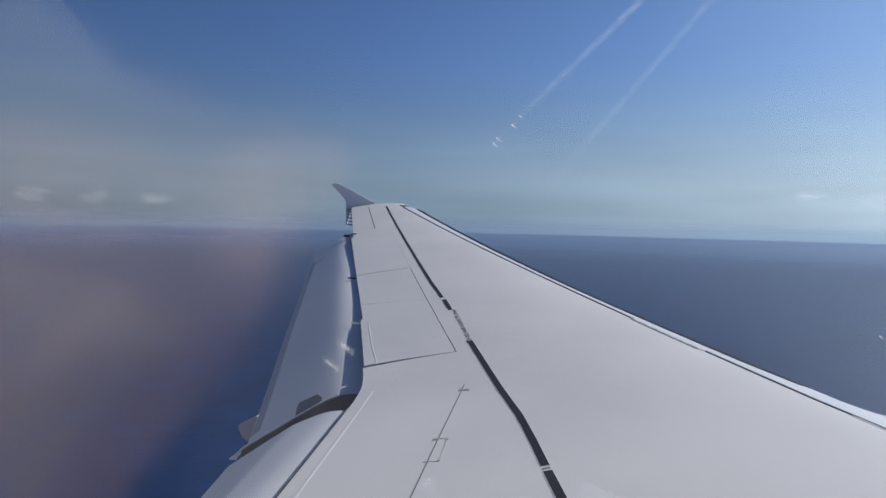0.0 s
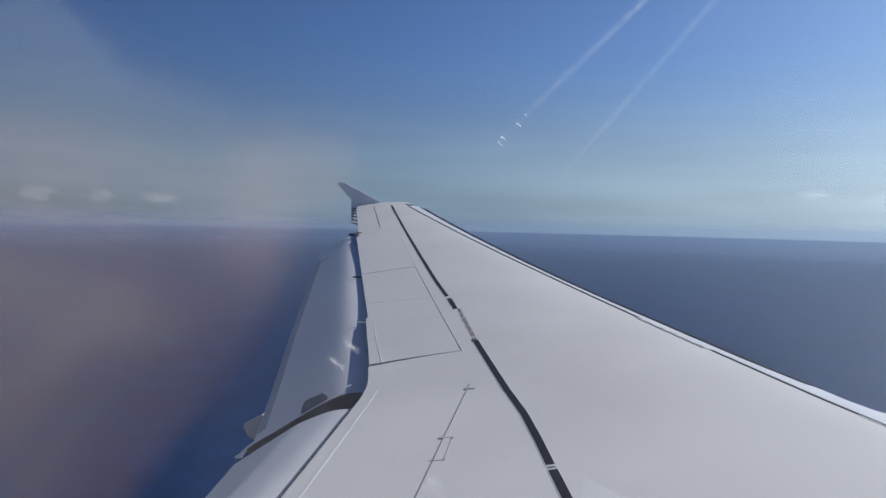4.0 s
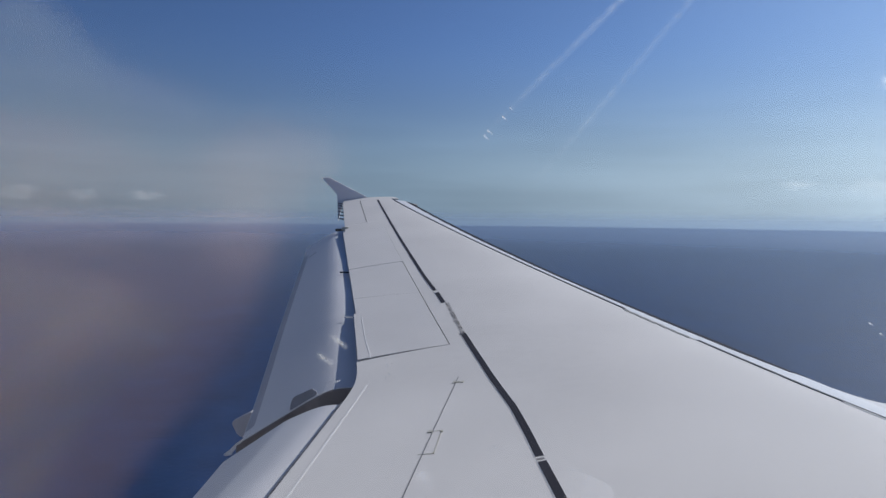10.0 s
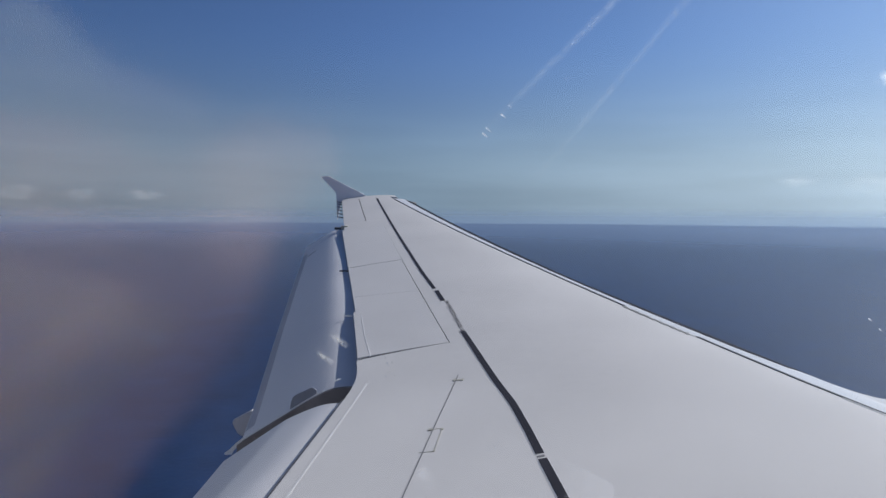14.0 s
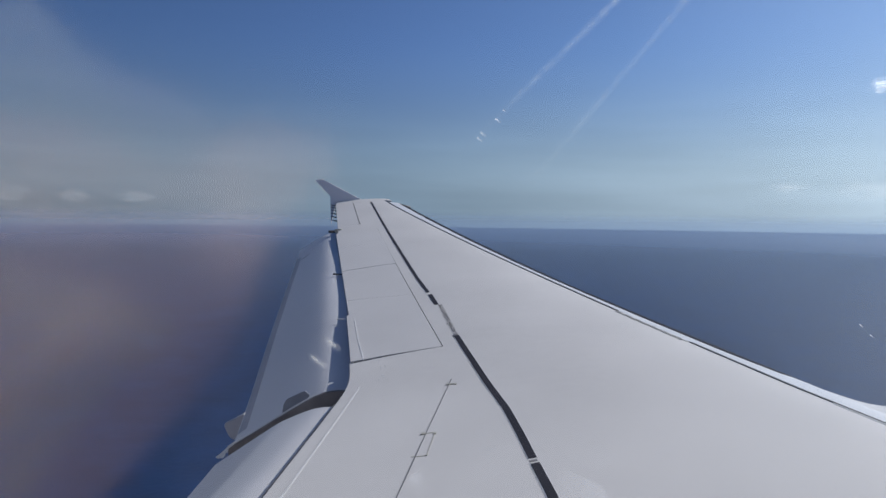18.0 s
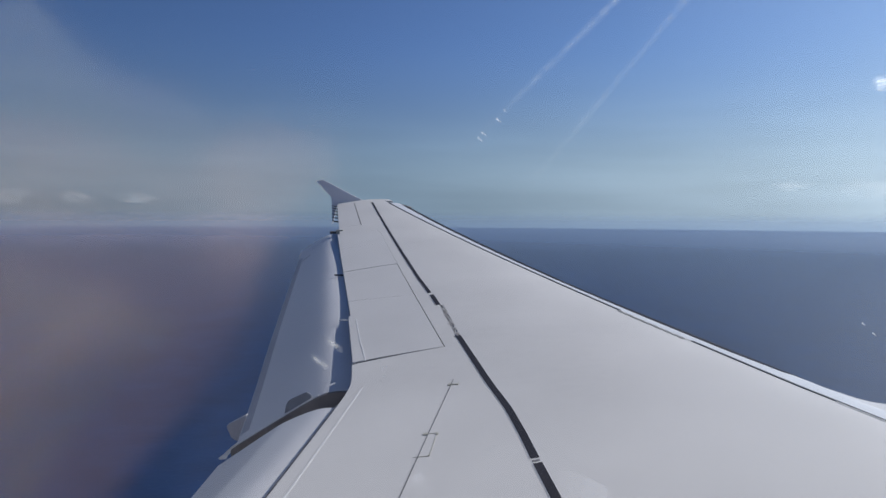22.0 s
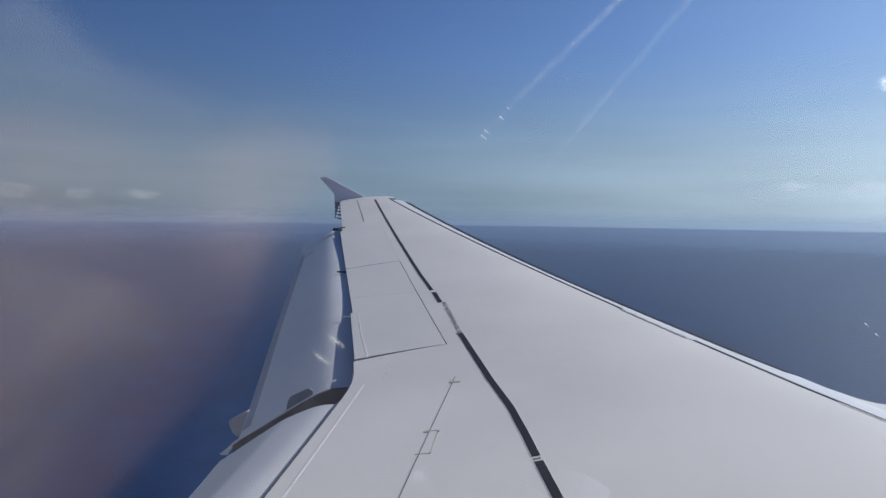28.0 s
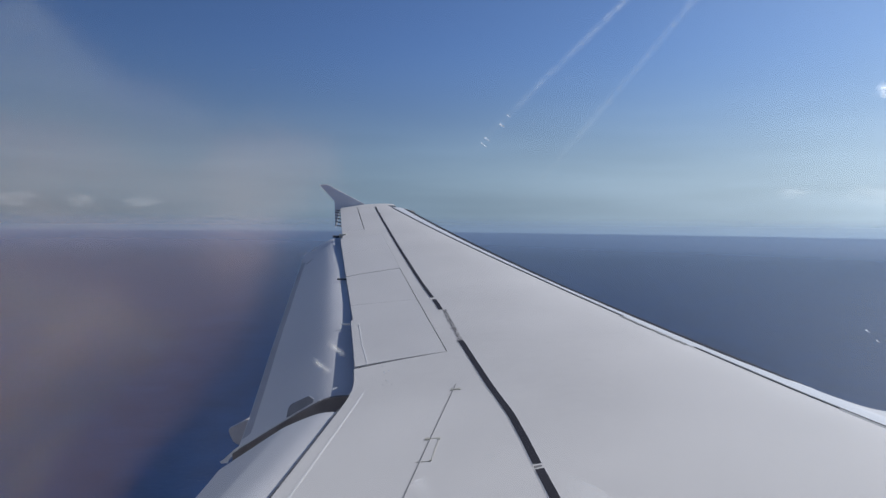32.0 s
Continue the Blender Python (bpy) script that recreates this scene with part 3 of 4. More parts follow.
# thin panel seams
part("panel_seam", ribbon([(1.15, 6.50), (1.13, 5.6), (1.12, 4.9), (1.11, 3.5), (1.10, 2.2)], 0.006), SEAM_GREY, wing)
part("panel_seam", ribbon([(1.185, 5.61), (1.190, 5.31)], 0.003), LATCH, wing)
part("panel_seam", ribbon([(1.12, 5.605), (1.19, 5.61)], 0.003), LATCH, wing)
part("panel_seam", ribbon([(1.10, 5.31), (1.19, 5.31)], 0.003), LATCH, wing)
for x, y, a, b in ((1.115, 5.60, 0.03, 0.022), (1.188, 5.595, 0.012, 0.02), (1.188, 5.315, 0.012, 0.012), (1.135, 6.405, 0.016, 0.03), (1.165, 6.402, 0.045, 0.014), (1.195, 6.40, 0.016, 0.025)):
    part("access_latch", ribbon([(x - a / 2, y), (x + a / 2, y)], b, 0.006, 0.01), LATCH, wing, "small weathered latch fitting")
part("edge_strip", ribbon([(0.45, 6.52), (0.46, 5.8), (0.47, 5.0), (0.48, 3.5)], 0.013), EDGE_LIGHT, wing)
part("edge_strip", ribbon([(-0.105, 8.25), (0.125, 7.59), (0.33, 7.06)], 0.006, 0.0065, 0.004), EDGE_BRIGHT, wing)


def lettering(text, start, end, height_off, mat):
    """Flat letters laid on the upper surface, read from start to end."""
    cu = bpy.data.curves.new("lettering", "FONT")
    cu.body = text
    tmp = bpy.data.objects.new("lettering", cu)
    scene.collection.objects.link(tmp)
    bpy.context.view_layer.update()
    me = bpy.data.meshes.new_from_object(tmp.evaluated_get(bpy.context.evaluated_depsgraph_get()))
    bpy.data.objects.remove(tmp)
    xs = [v.co.x for v in me.vertices]
    d = Vector((end[0] - start[0], end[1] - start[1]))
    k = d.length / (max(xs) - min(xs))
    d.normalize()
    for v in me.vertices:
        u, w = (v.co.x - min(xs)) * k, (v.co.y - 0.30) * k * 0.85
        x, y = start[0] + d.x * u - d.y * w, start[1] + d.y * u + d.x * w
        v.co = (x, y, upper(x, y) + height_off)
    me.materials.append(mat)
    ob = new("lettering", me)
    ob.parent = wing
    tagged(ob, "painted words Do not walk outside this area", kind="stuff")
    return ob


lettering("Do not walk outside this area", (1.055, 7.42), (0.735, 8.43), 0.004, PAINT_BLACK)

# wingtip fence
def fence_outline():
    return [(-2.42, 2.30), (-2.95, 2.56), (-3.40, 2.785), (-3.585, 2.775), (-3.22, 2.40), (-3.20, 1.79), (-3.10, 2.18), (-2.75, 2.20)]


bm = bmesh.new()
fo = fence_outline()
f1 = [bm.verts.new((x, 16.73, z)) for x, z in fo]
f2 = [bm.verts.new((x, 16.77, z)) for x, z in fo]
bm.faces.new(f1)
bm.faces.new(f2[::-1])
for i in range(len(fo)):
    j = (i + 1) % len(fo)
    bm.faces.new((f1[i], f2[i], f2[j], f1[j]))
part("wingtip_fence", bm, FENCE_GREY, wing, "swept grey wingtip fence in shade")
part("tip_cap", slab(lambda y: shroud(y) + 0.02, lambda y: chord_le(y) - 0.25, span(TIP, 16.74, 3), 16, depth=0.08), WING_GREY, wing)


# flaps
def soft_ramp(s, soft=0.012):
    return 0.5 * (s + math.sqrt(s * s + soft))


def flap_z(x, y, drop, bend, slope, crease=0.5, steeper=0.0):
    s = shroud(y) - x
    return upper(shroud(y), y) - polyline(drop, y) - slope * soft_ramp(s - bend) - steeper * soft_ramp(s - crease, 0.0006)


def flap_solid(y0, y1, chord, setting, depth=0.11, ny=60):
    top, low = [], []
    for y in span(y0, y1, ny):
        c = chord(y)
        rt, rl = [], []
        for k in range(46):
            g = k / 45
            x = shroud(y) + 0.22 - (c + 0.22) * g
            z = flap_z(x, y, *setting)
            nose = 0.09 * max(0, 1 - g / 0.10) ** 1.4
            rt.append((x, y, z - nose))
            rl.append((x, y, z - nose - 0.004 - depth * math.sin(math.pi * min(1, 0.12 + 0.88 * g)) ** 0.8 * (1 - 0.5 * g)))
        top.append(rt)
        low.append(rl)
    return grid_solid(top, low)


FLAP_END = 6.80
OUT_DROP = [(6.5, 0.12), (6.77, 0.115), (7.0, 0.109), (7.7, 0.094), (8.3, 0.074), (8.6, 0.057), (9.3, 0.042), (11.0, 0.042), (12.0, 0.06), (13.4, 0.084), (14.0, 0.09)]
OUT_FLAP = (OUT_DROP, 0.20, 0.65)
IN_FLAP = ([(0.0, 0.06), (9.0, 0.06)], 0.18, 0.50, 0.47, 0.20)
out_chord = lambda y: 1.0 - 0.037 * (y - 6.5)
outer_flap = part("outboard_flap", flap_solid(FLAP_END, 13.7, out_chord, OUT_FLAP), FLAP_GREY, wing, "lowered grey outboard flap")
inner_flap = part("inboard_flap", flap_solid(ROOT + 0.05, 6.36, lambda y: 0.871 + 0.163 * max(y - 5.67, -0.3), IN_FLAP, depth=0.09), FLAP_GREY, wing, "lowered grey inboard flap")

# end rib of the outboard flap, its face's shade put into a dark colour, and the dark strip under the inboard shroud
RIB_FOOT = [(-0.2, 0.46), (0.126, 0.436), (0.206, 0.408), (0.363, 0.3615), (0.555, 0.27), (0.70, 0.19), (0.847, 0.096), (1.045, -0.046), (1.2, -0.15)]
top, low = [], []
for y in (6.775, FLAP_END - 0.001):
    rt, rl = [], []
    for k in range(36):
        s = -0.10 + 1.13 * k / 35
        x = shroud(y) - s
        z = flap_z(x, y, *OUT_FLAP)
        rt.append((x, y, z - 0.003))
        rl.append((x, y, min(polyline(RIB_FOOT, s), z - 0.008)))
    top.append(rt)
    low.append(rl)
part("end_rib", grid_solid(top, low), RIB_SHADE, outer_flap, "flap end rib coloured dark as in shade")
# The shroud's shadow on the flap, built as a dark strip.
top, low = [], []
for y in span(ROOT + 0.1, 6.30, 40):
    x = shroud(y)
    z = upper(x, y)
    top.append([(x - 0.03, y, z - 0.024), (x + 0.03, y, z - 0.021)])
    low.append([(x - 0.03, y, z - 0.18), (x + 0.03, y, z - 0.12)])
part("gap_shade_strip", grid_solid(top, low), GAP_SHADE, wing, "dark strip that stands for shade in the flap gap")


def plate(outline, y0, y1):
    """An upright plate from an (x, z) outline, with slightly rounded faces."""
    bm = bmesh.new()
    cx, cz = sum(q[0] for q in outline) / len(outline), sum(q[1] for q in outline) / len(outline)
    rings = []
    for y, k in ((y0, 0.96), (y0 + 0.15 * (y1 - y0), 1.0), (y1 - 0.15 * (y1 - y0), 1.0), (y1, 0.96)):
        rings.append([bm.verts.new((cx + (x - cx) * k, y, cz + (z - cz) * k)) for x, z in outline])
    bm.faces.new(rings[0])
    bm.faces.new(rings[-1][::-1])
    n = len(outline)
    for a, b in zip(rings, rings[1:]):
        for k in range(n):
            bm.faces.new((a[k], a[(k + 1) % n], b[(k + 1) % n], b[k]))
    return bm


# low slanted plate on the flap's inboard end, its shade put into the colour, and the pale tail of the end rib
part("end_plate", plate([(-0.292, 0.325), (-0.280, 0.401), (-0.262, 0.442), (-0.248, 0.456), (-0.115, 0.522), (-0.098, 0.528), (-0.061, 0.507), (-0.064, 0.480), (-0.108, 0.440), (-0.2, 0.38)], 6.83, 6.85),
     PLATE_SHADE, outer_flap, "slanted plate on the flap, coloured grey as in shade")
part("rib_tail", plate([(-0.690, 0.085), (-0.735, 0.052), (-0.800, -0.012), (-0.852, -0.050), (-0.838, -0.063), (-0.785, -0.056), (-0.765, -0.020), (-0.70, 0.040)], 6.786, 6.80), EDGE_LIGHT, outer_flap, "pale tail of the rib")


# swept tail of the flap track fairing, behind the flap
bm = bmesh.new()
fo = [(-0.70, 0.10), (-0.80, 0.150), (-0.845, 0.170), (-1.02, 0.075), (-1.037, 0.055), (-1.035, 0.03), (-0.995, -0.05), (-0.96, -0.075), (-0.90, -0.085), (-0.75, -0.02)]
rings = []
for y, k in ((7.285, 0.90), (7.30, 0.98), (7.32, 1.0), (7.34, 0.98), (7.355, 0.90)):
    rings.append([bm.verts.new((-0.87 + (x + 0.87) * k, y, 0.05 + (z - 0.05) * k)) for x, z in fo])
bm.faces.new(rings[0])
bm.faces.new(rings[-1][::-1])
for a, b in zip(rings, rings[1:]):
    for k in range(len(fo)):
        bm.faces.new((a[k], a[(k + 1) % len(fo)], b[(k + 1) % len(fo)], b[k]))
part("track_fairing", bm, FAIRING_GREY, wing, "swept grey tail of a flap track fairing")


def flap_ribbon(points, width, setting, off=0.003):
    """A strip on a flap's upper face along (s, y) points, s metres behind the shroud's edge."""
    top, low = [], []
    for i, (q, y) in enumerate(points):
        a, b = points[max(i - 1, 0)], points[min(i + 1, len(points) - 1)]
        d = Vector((shroud(b[1]) - b[0] - shroud(a[1]) + a[0], b[1] - a[1])).normalized()
        row = [(shroud(y) - q - d.y * h * width / 2, y + d.x * h * width / 2) for h in (-1, 1)]
        top.append([(u, v, flap_z(u, v, *setting) + off) for u, v in row])
        low.append([(u, v, flap_z(u, v, *setting) + off - 0.008) for u, v in row])
    return grid_solid(top, low)


# Highlight on the flap end's upper edge, painted as a pale strip.
part("rim_strip", flap_ribbon([(0.28 + 0.72 * k / 24, FLAP_END + 0.007) for k in range(25)], 0.012, OUT_FLAP, 0.004), EDGE_LIGHT, outer_flap, "flap end rim painted pale as a highlight")
part("flap_seam", flap_ribbon([(0.52, 12.78), (0.66, 12.70)], 0.035, OUT_FLAP), SEAL_DARK, outer_flap, "short dark seam at the flap edge")
# The edge's fading into haze, put into a blue-grey strip.
part("flap_edge_strip", flap_ribbon([(out_chord(y) - 0.045, y) for y in span(6.95, 13.0, 40)], 0.075, OUT_FLAP, 0.0015), EDGE_FADE, outer_flap, "trailing edge strip coloured blue-grey as faded by haze")

# small fittings along the trailing edge
bm = box(bmesh.new(), -2.14, -2.02, 13.42, 13.50, 1.64, 1.685, 0.008)
part("hinge_fitting", bm, SEAL_DARK, wing, "dark hinge fitting beside the aileron")
bm = box(bmesh.new(), -2.02, -1.89, 13.41, 13.51, 1.64, 1.715, 0.008)
part("hinge_cover", bm, LATCH, wing, "weathered hinge cover")
bm = box(bmesh.new(), -1.03, -0.87, 10.335, 10.355, 1.160, 1.182, 0.006)
part("flap_stop", bm, SEAL_DARK, wing, "short dark flap stop")
bm = box(bmesh.new(), -0.335, -0.20, 8.392, 8.402, 0.868, 0.884, 0.003)
part("gap_joint", bm, EDGE_LIGHT, wing, "pale joint across the flap gap")
for y in (14.5, 14.9, 15.3, 15.7, 16.05, 16.35):
    bm = bmesh.new()
    x = shroud(y)
    bmesh.ops.create_cone(bm, cap_ends=True, segments=8, radius1=0.016, radius2=0.008, depth=0.15,
                          matrix=Matrix.Translation((x - 0.055, y, upper(x, y) - 0.012)) @ Matrix.Rotation(radians(-80), 4, "Y"))
    part("static_wick", bm, SEAL_DARK, wing, "thin dark static discharge wick")
bm = bmesh.new()
bmesh.ops.create_uvsphere(bm, u_segments=20, v_segments=10, radius=1, matrix=Matrix.Translation((-1.36, 16.42, 2.168)) @ Matrix.Diagonal((0.10, 0.16, 0.034, 1)))
part("navigation_light", bm, SEAM_GREY, wing, "smooth grey navigation light cover")

# engine pylon crest ahead of the leading edge, swept up into the slat
CREST = [(3.60, 0.822), (3.70, 0.797), (3.7385, 0.7855), (3.8117, 0.7622), (3.8844, 0.7391), (3.94, 0.723), (3.9925, 0.7104), (4.06, 0.696), (4.1273, 0.688), (4.3, 0.672), (4.8, 0.65), (5.6, 0.60)]
top, low = [], []
for i in range(60):
    x = 3.60 + 2.0 * (i / 59) ** 1.6
    rt, rl = [], []
    for k in range(17):
        a = math.pi * k / 16
        y, c = 6.60 - 0.42 * math.cos(a), math.sin(a)
        z = polyline(CREST, x) - 0.30 * (1 - c ** 0.8)
        rt.append((x, y, z))
        rl.append((x, y, z - 0.25))
    top.append(rt)
    low.append(rl)
part("engine_pylon", grid_solid(top, low), PYLON_GREY, wing, "smooth grey engine pylon fairing")

# ---------------------------------------------------------------- sea
bm = bmesh.new()
rings = [0, 60, 200, 500, 1100, 2200, 3600, 4900]
prev = None
for r in rings:
    if r == 0:
        cur = [bm.verts.new((0, 0, 0))]
    else:
        cur = [bm.verts.new((r * math.cos(2 * math.pi * k / 256), r * math.sin(2 * math.pi * k / 256), 0)) for k in range(256)]
        for k in range(256):
            if len(prev) == 1:
                bm.faces.new((prev[0], cur[k], cur[(k + 1) % 256]))
            else:
                bm.faces.new((prev[k], cur[k], cur[(k + 1) % 256], prev[(k + 1) % 256]))
    prev = cur
sea = solid("water", bm, SEA)
sea.location = (0, 0, -70)
tagged(sea, "deep blue open sea reaching to the horizon", "sea", kind="structure")


# low haze over the distant sea, painted on a flared sheet all round
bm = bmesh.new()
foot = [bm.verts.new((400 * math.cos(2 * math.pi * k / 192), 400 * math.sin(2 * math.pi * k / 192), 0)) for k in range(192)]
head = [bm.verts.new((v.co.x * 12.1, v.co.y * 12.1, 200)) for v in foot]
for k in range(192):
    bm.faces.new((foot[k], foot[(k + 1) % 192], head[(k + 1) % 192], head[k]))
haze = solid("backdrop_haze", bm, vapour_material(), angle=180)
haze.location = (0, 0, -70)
tagged(haze, "sheet painted as pale blue haze over the distant sea", "haze", kind="structure")


# ---------------------------------------------------------------- clouds
def cloud(az, elev, width, height, seed, mat=CLOUD, label="small faint cumulus cloud low over the sea", dist=4400):
    rnd = random.Random(seed)
    bm = bmesh.new()
    bmesh.ops.create_icosphere(bm, subdivisions=4, radius=1)
    shift = Vector((rnd.uniform(0, 90), rnd.uniform(0, 90), rnd.uniform(0, 90)))
    for v in bm.verts:
        d = v.co.normalized()
        r = 0.80 + 0.16 * noise.noise(d * 1.6 + shift) + 0.10 * noise.noise(d * 4.5 + shift)
        v.co = Vector((d.x * r, d.y * r, max(d.z * r, -0.75 + 0.12 * noise.noise(d * 3 + shift))))
    ob = solid("cloud", bm, mat, angle=180)
    a, e = radians(az), radians(elev)
    ob.location = (EYE[0] + dist * math.sin(a), EYE[1] + dist * math.cos(a), EYE[2] + dist * math.tan(e))
    ob.rotation_euler = (0, 0, -a)
    ob.scale = (width / 2, width / 3, height)
    return tagged(ob, label, "cloud", "clouds on the horizon", "thing")


cloud(-41.6, 1.38, 240, 52, 4)
cloud(-37.4, 1.32, 190, 52, 1)
cloud(-33.4, 1.3, 290, 36, 2)
cloud(23.95, 9.6, 300, 62, 7, BRIGHT_CLOUD, "small bright white cumulus cloud high over the sea")
for az, elev, width, height in ((17.7, 2.5, 280, 44), (24.2, 2.3, 640, 90)):
    cloud(az, elev, width, height, 11, WISP, "thin pale wisp of cloud over the horizon")

# ---------------------------------------------------------------- cabin round the eye
WALL_IN, WALL_OUT = 1.70, 1.80
WX, WZ, WW, WH = 1.855, 1.945, 0.36, 0.40


def window_ring(scale_w, scale_h, n=48, p=3.2):
    pts = []
    for k in range(n):
        a = 2 * math.pi * k / n
        c, s = math.cos(a), math.sin(a)
        pts.append((WX + scale_w / 2 * abs(c) ** (2 / p) * (1 if c >= 0 else -1), WZ + scale_h / 2 * abs(s) ** (2 / p) * (1 if s >= 0 else -1)))
    return pts


def pierced_wall():
    bm = bmesh.new()
    n = 48
    hole = window_ring(WW, WH)
    outer = []
    for k in range(n):
        a = 2 * math.pi * k / n
        c, s = math.cos(a), math.sin(a)
        m = 1 / max(abs(c) / 2.3, abs(s) / 1.15)
        outer.append((WX + c * m, 1.95 + s * m))
    rows = [[bm.verts.new((x, WALL_IN, z)) for x, z in outer], [bm.verts.new((x, WALL_IN, z)) for x, z in hole],
            [bm.verts.new((x, WALL_OUT, z)) for x, z in hole], [bm.verts.new((x, WALL_OUT, z)) for x, z in outer]]
    for r in range(4):
        a, b = rows[r], rows[(r + 1) % 4]
        for k in range(n):
            bm.faces.new((a[k], a[(k + 1) % n], b[(k + 1) % n], b[k]))
    return bm


wall = solid("wall_window_side", pierced_wall(), LINING)
tagged(wall, "pale plastic cabin side wall with one rounded window", "wall", kind="structure")


def hull_side():
    """Outer skin of the hull round the window, plain and long."""
    bm = bmesh.new()
    n = 48
    hole = window_ring(WW + 0.14, WH + 0.12)
    rim = []
    for k in range(n):
        c, s = math.cos(2 * math.pi * k / n), math.sin(2 * math.pi * k / n)
        m = 1 / max(abs(c), abs(s))
        rim.append((WX + 14 * c * m, 1.0 + 2.3 * s * m))
    rows = [[bm.verts.new((x, 1.803, z)) for x, z in rim], [bm.verts.new((x, 1.803, z)) for x, z in hole],
            [bm.verts.new((x, 1.828, z)) for x, z in hole], [bm.verts.new((x, 1.828, z)) for x, z in rim]]
    for r in range(4):
        a, b = rows[r], rows[(r + 1) % 4]
        for k in range(n):
            bm.faces.new((a[k], a[(k + 1) % n], b[(k + 1) % n], b[k]))
    return bm


hull = solid("wall_hull_side", hull_side(), HULL_WHITE)
tagged(hull, "plain white painted outer side of the aircraft hull", "wall", kind="structure")

window = empty("window_1", (WX, 1.735, WZ))
tagged(window, "rounded cabin window pane, scratched and crazed", "window", kind="structure")
bm = bmesh.new()
ring = window_ring(WW + 0.01, WH + 0.01)
f1 = [bm.verts.new((x - WX, 0, z - WZ)) for x, z in ring]
bm.faces.new(f1)
pane = part("pane", bm, PANE, window, "clear acrylic pane with faint cabin reflection")
pane.visible_shadow = False


def strip(points, width, mat, name, label="", both_ends=False):
    """A strip on the pane's outer face along (x, z) points, for scratches, smears and painted glare, with uv along and
    across.
    """
    me = bpy.data.meshes.new(name)
    vs, fs, uvs = [], [], []
    for i, (x, z) in enumerate(points):
        a, b = points[max(i - 1, 0)], points[min(i + 1, len(points) - 1)]
        d = Vector((b[0] - a[0], b[1] - a[1])).normalized()
        for s in (-1, 1):
            vs.append((x - WX - d.y * s * width / 2, 0.002, z - WZ + d.x * s * width / 2))
            uvs.append((math.sin(math.pi * i / (len(points) - 1)) if both_ends else 1 - i / (len(points) - 1), 0.5 + 0.5 * s))
    for i in range(len(points) - 1):
        fs.append((2 * i, 2 * i + 1, 2 * i + 3, 2 * i + 2))
    me.from_pydata(vs, [], fs)
    lay = me.uv_layers.new(name="UVMap")
    for lp in me.loops:
        lay.data[lp.index].uv = uvs[lp.vertex_index]
    me.materials.append(mat)
    ob = new(name, me)
    ob.parent = window
    if label:
        ob["label"] = label
    ob.visible_shadow = False
    return ob


# Sun glare along fine scratches, painted as two pale strips.
strip([(1.8806, 1.9894), (1.8743, 1.9833), (1.8679, 1.9771), (1.8613, 1.9707), (1.8550, 1.9646), (1.8486, 1.9583)], 0.0017, STREAK, "scratch_glint", "pale streak of sun glare off fine scratches")
strip([(1.8905, 1.9890), (1.8855, 1.9830), (1.8797, 1.9759), (1.8733, 1.9682), (1.8667, 1.9603), (1.8564, 1.9478)], 0.0017, STREAK, "scratch_glint", "pale streak of sun glare off fine scratches")
for x, z, size in ((1.8572, 1.9663, 0.7), (1.8561, 1.9647, 1.0), (1.8536, 1.9624, 1.1), (1.8530, 1.9615, 1.1), (1.9145, 1.9316, 0.8), (1.9161, 1.9300, 0.8)):
    strip([(x - 0.0005 * size, z + 0.0004 * size), (x, z), (x + 0.0005 * size, z - 0.0004 * size)], 0.00042 * size, CHIP, "chip", "bright chip in the pane")
for x, z, size in ((1.8354, 1.9224, 0.9), (1.8358, 1.9212, 1.2), (1.8366, 1.9215, 0.8), (1.8362, 1.9197, 1.0), (1.8371, 1.9192, 0.8), (1.8355, 1.9189, 1.0)):
    strip([(x - 0.0002 * size, z + 0.0003 * size), (x + 0.0002 * size, z - 0.0003 * size)], 0.0005 * size, SPECK, "speck", "pale speck on the pane")
# Two bright glints over the flap, painted onto the pane.
for x, z in ((1.8241, 1.9219), (1.8269, 1.9251)):
    strip([(x + 0.0022 * f, z - 0.0015 * f) for f in (0.75, 0.45, 0.2, -0.3, -1.0)], 0.0014, GLINT, "scratch_glint", "bright glint painted on the pane", True)
strip([(1.8545, 1.9080), (1.8560, 1.9050)], 0.004, SMEAR, "smear", "faint smear on the pane")
strip([(1.8420, 1.9025), (1.8440, 1.8990)], 0.004, SMEAR, "smear", "faint smear on the pane")
# Added bluish veil that brightens the forward side of the view.
strip([(1.9380, 2.00), (1.9380, 1.95), (1.9380, 1.89)], 0.124, VEIL, "veil", "pale bluish veil painted over the pane's right side")


def pane_patch(outline):
    """A flat pale patch on the pane with sharp edges, faint along its first side."""
    me = bpy.data.meshes.new("smear")
    me.from_pydata([(x - WX, 0.002, z - WZ) for x, z in outline], [], [tuple(range(len(outline)))])
    lay = me.uv_layers.new(name="UVMap")
    for lp in me.loops:
        lay.data[lp.index].uv = (1.0 if lp.vertex_index > 3 else 0.3, 0.5)
    me.materials.append(PATCH)
    ob = new("smear", me)
    ob.parent = window
    ob["label"] = "pale sharp-edged patch on the pane"
    ob.visible_shadow = False


pane_patch([(1.8666, 1.8940), (1.8678, 1.9052), (1.8700, 1.9050), (1.8722, 1.9039), (1.8740, 1.9029), (1.8752, 1.9024), (1.8755, 1.9010), (1.8749, 1.8940)])

# cabin shell: floor, ceiling, walls that close it
def plain(name, label, cat, x0, x1, y0, y1, z0, z1, mat):
    ob = solid(name, box(bmesh.new(), x0, x1, y0, y1, z0, z1), mat)
    return tagged(ob, label, cat, kind="structure")


plain("floor", "grey carpeted cabin floor", "floor", -0.4, 4.1, -1.9, 1.70, 0.72, 0.80, CARPET)
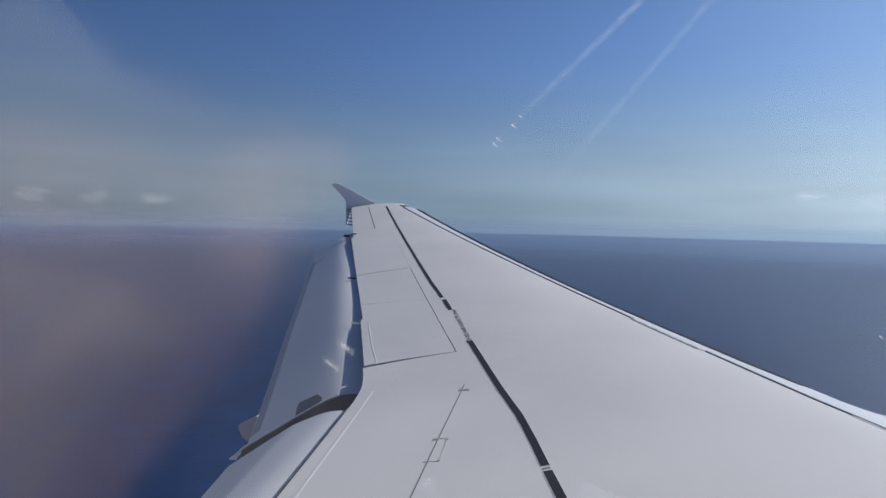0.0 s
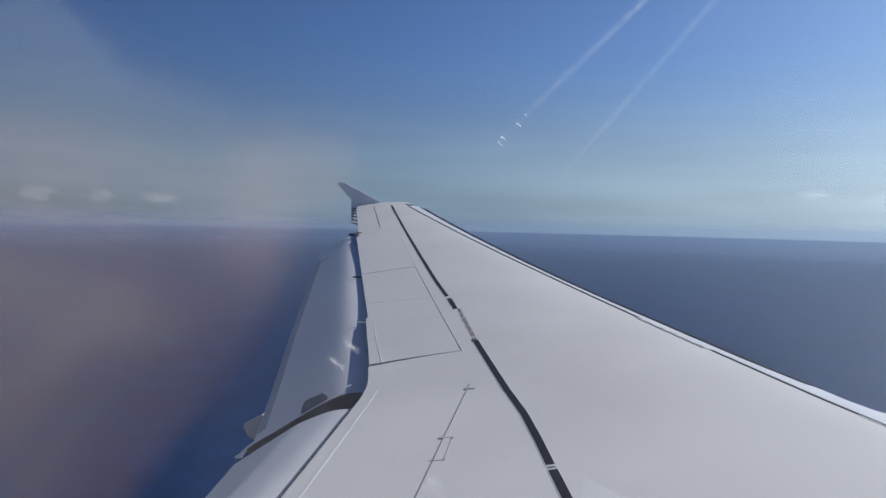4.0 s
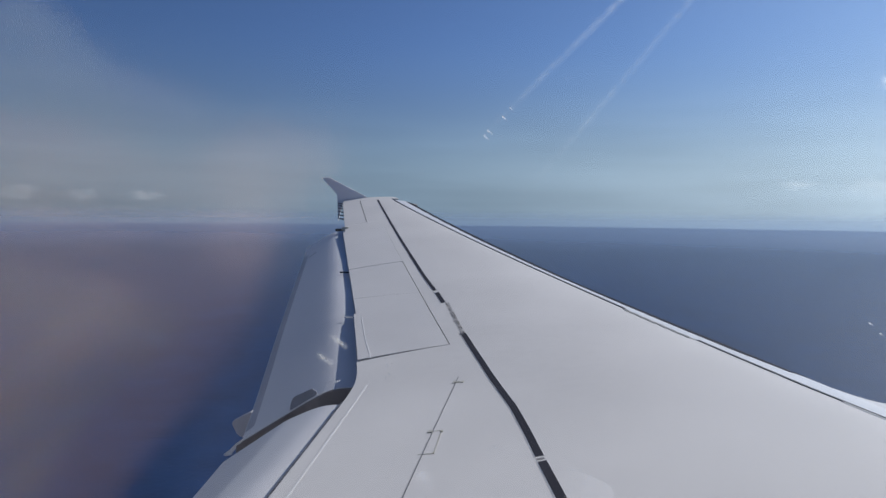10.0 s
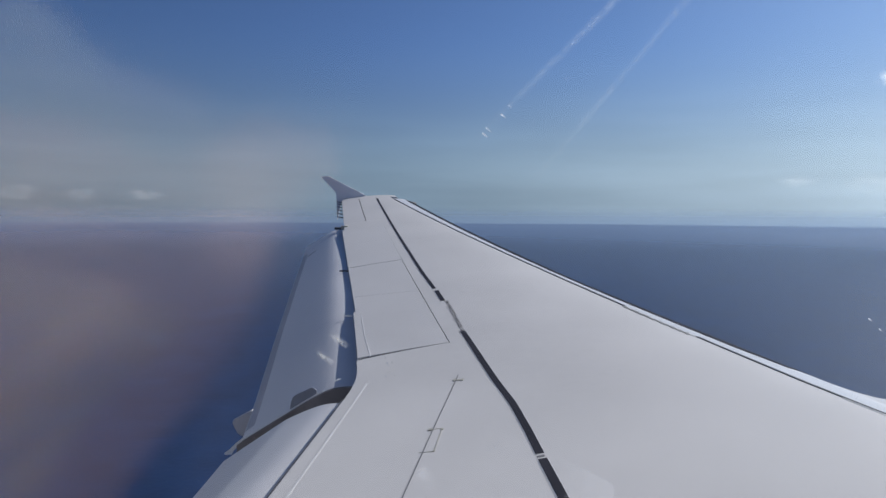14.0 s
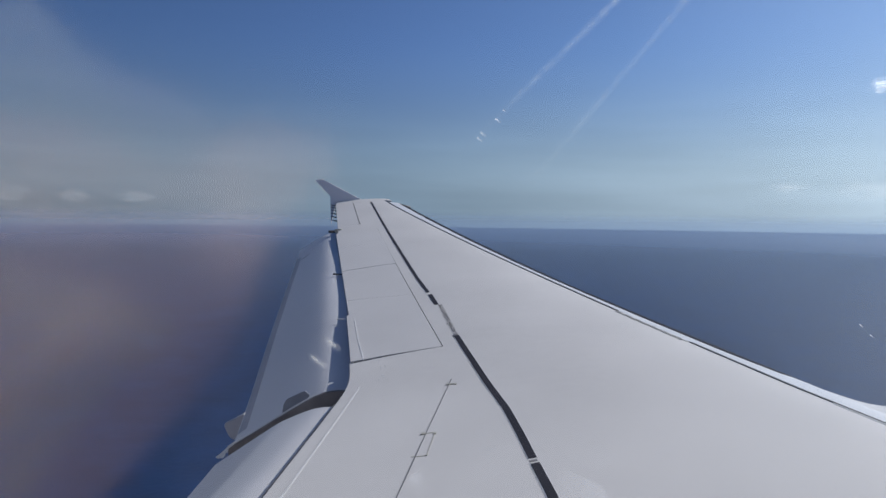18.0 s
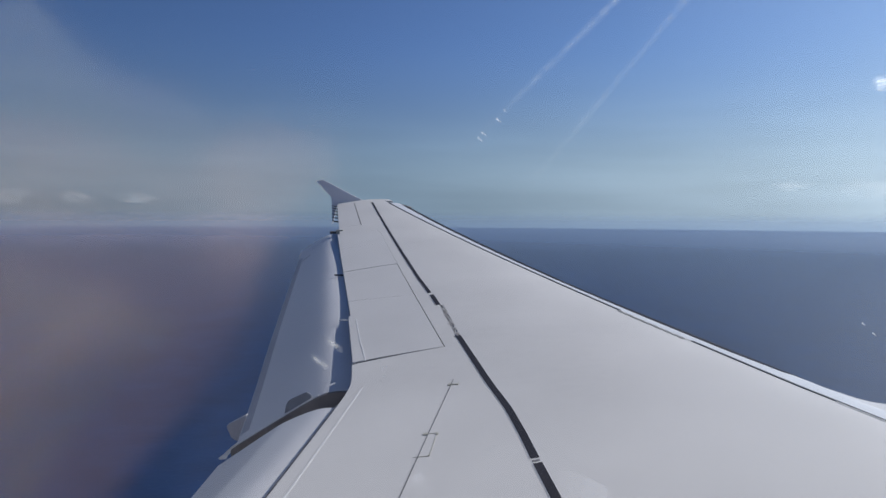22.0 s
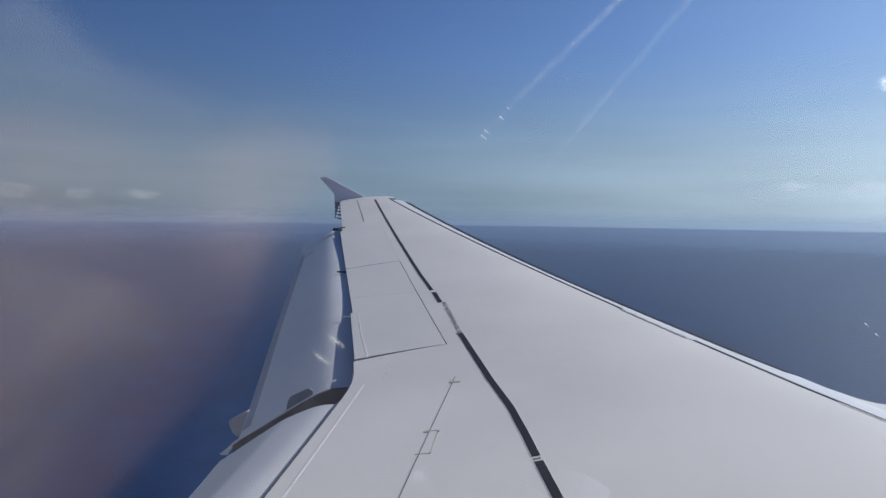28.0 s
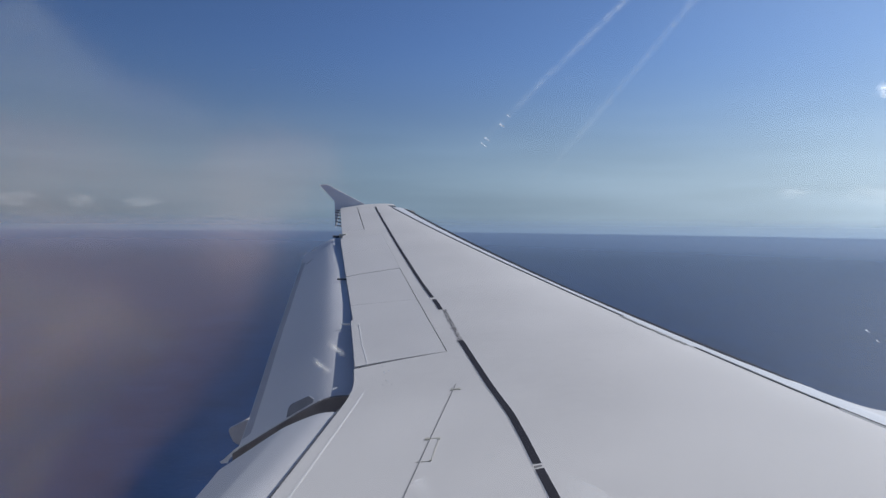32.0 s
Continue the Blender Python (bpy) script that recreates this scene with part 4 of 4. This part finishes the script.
plain("ceiling", "pale cabin ceiling panel", "ceiling", -0.4, 4.1, -1.9, 1.70, 2.95, 3.0, LINING)
plain("wall_aft", "plain pale cabin partition", "wall", -0.45, -0.4, -1.9, 1.70, 0.80, 2.95, LINING)
plain("wall_forward", "plain pale cabin partition", "wall", 4.1, 4.15, -1.9, 1.70, 0.80, 2.95, LINING)
plain("wall_far_side", "pale plastic cabin side wall", "wall", -0.45, 4.15, -1.95, -1.9, 0.80, 2.95, LINING)


def seat(x, y):
    s = empty("aircraft_seat", (x, y, 0.80))
    tagged(s, "dark leather aircraft seat beside the window", "seat", "row of cabin seats", "thing")
    part("seat_cushion", box(bmesh.new(), 0.0, 0.48, -0.22, 0.22, 0.30, 0.45, 0.04), LEATHER, s)
    part("backrest", box(bmesh.new(), -0.12, 0.02, -0.22, 0.22, 0.40, 1.05, 0.05), LEATHER, s)
    part("headrest", box(bmesh.new(), -0.10, 0.04, -0.19, 0.19, 1.02, 1.34, 0.06), LEATHER, s)
    part("headrest_cover", box(bmesh.new(), -0.105, 0.048, -0.15, 0.15, 1.17, 1.35, 0.05), CLOTH, s, "pale grey cloth headrest cover")
    part("seat_base", box(bmesh.new(), 0.05, 0.42, -0.16, 0.16, 0.0, 0.30, 0.02), CARPET, s)
    return s


first = seat(1.25, 1.36)
copy_thing(first, pose(1.25, 0.90, 0.80))
copy_thing(first, pose(1.25, 0.44, 0.80))

# an unseen blanket added over the seat backs, in slanting folds, with a paler corner piece
HEM = [(0.065, 2.125), (0.18, 2.079), (0.433, 1.993), (0.599, 1.928), (0.708, 1.884), (0.878, 1.767), (0.988, 1.71), (1.106, 1.68), (1.191, 1.655), (1.291, 1.617), (1.356, 1.59), (1.55, 1.52)]
RIM = [(0.065, 2.135), (0.267, 2.15), (0.53, 2.119), (0.766, 2.076), (0.878, 2.039), (0.957, 2.011), (1.005, 2.015), (1.06, 2.03), (1.12, 2.04), (1.55, 2.05)]
BAND = [(0.99, 2.018), (1.052, 2.057), (1.10, 2.094), (1.13, 2.147), (1.162, 2.173), (1.24, 2.20), (1.55, 2.21)]
TURN_TOP = [(1.037, 1.806), (1.066, 1.824), (1.194, 1.874), (1.292, 1.897), (1.45, 1.92)]
TURN_LOW = [(1.037, 1.801), (1.178, 1.757), (1.303, 1.70), (1.45, 1.61)]


def drape(y, z):
    """How far the hung cloth stands out at a height z over the place y, along the cabin's length."""
    w = 0.64 * y + 0.77 * z
    return 1.345 + 0.15 * (2.0 - z) + 0.004 * math.sin(w * 23 + 2.5 * noise.noise(Vector((y * 3, z * 3, 0)))) + 0.014 * noise.noise(Vector((y * 7, z * 7, 4)))


# Outlines and tones are set by the reflection wanted in the pane.
def blanket():
    thing = empty("blanket", (1.3, 1.0, 1.2))
    tagged(thing, "unseen taupe brown cloth added to be mirrored in the pane", "blanket", kind="thing")
    for name, mat, lo, hi, y0, y1, out, label in (("cloth", FLEECE, HEM, RIM, 0.066, 1.55, 0.0, ""),
                                                  ("reflection_band", SAGE, RIM, BAND, 1.0, 1.55, -0.006, "dull sage green band added for the reflection's upper patch"),
                                                  ("reflection_corner", FLEECE_BACK, TURN_LOW, TURN_TOP, 1.038, 1.45, 0.009, "paler olive piece added for the reflection's bright patch")):
        top, low = [], []
        for y in span(y0, y1, 90):
            rt, rl = [], []
            for z in span(polyline(lo, y), polyline(hi, y), 64):
                x = drape(y, z) + out
                if out > 0:
                    # two slanting creases in the paler corner piece
                    for c, wide in ((0.0, 0.018), (0.055, 0.014)):
                        d = (z - 1.80 - c * 0.6) + 0.32 * (y - 1.20)
                        x += 0.010 * math.exp(-(d / wide) ** 2)
                rt.append((x - 1.3, y - 1.0, z - 1.2))
                rl.append((x - 1.3 - 0.008, y - 1.0, z - 1.2))
            top.append(rt)
            low.append(rl)
        solid(name, grid_solid(top, low), mat, thing, label, angle=60)


blanket()

# unseen lamps added over the row, to light the cloth that the pane mirrors
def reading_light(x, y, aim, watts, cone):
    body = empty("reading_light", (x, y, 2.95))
    tagged(body, "unseen lamp added to light the cloth mirrored in the pane", "light", "reading lights over the seats", "thing")
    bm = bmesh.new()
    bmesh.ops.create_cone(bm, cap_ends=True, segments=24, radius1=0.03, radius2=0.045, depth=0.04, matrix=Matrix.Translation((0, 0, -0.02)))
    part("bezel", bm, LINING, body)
    data = bpy.data.lights.new("reflection_lamp_bulb", "SPOT")
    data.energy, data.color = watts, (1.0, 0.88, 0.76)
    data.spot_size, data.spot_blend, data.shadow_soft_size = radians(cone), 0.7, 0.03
    bulb = new("reflection_lamp_bulb", data)
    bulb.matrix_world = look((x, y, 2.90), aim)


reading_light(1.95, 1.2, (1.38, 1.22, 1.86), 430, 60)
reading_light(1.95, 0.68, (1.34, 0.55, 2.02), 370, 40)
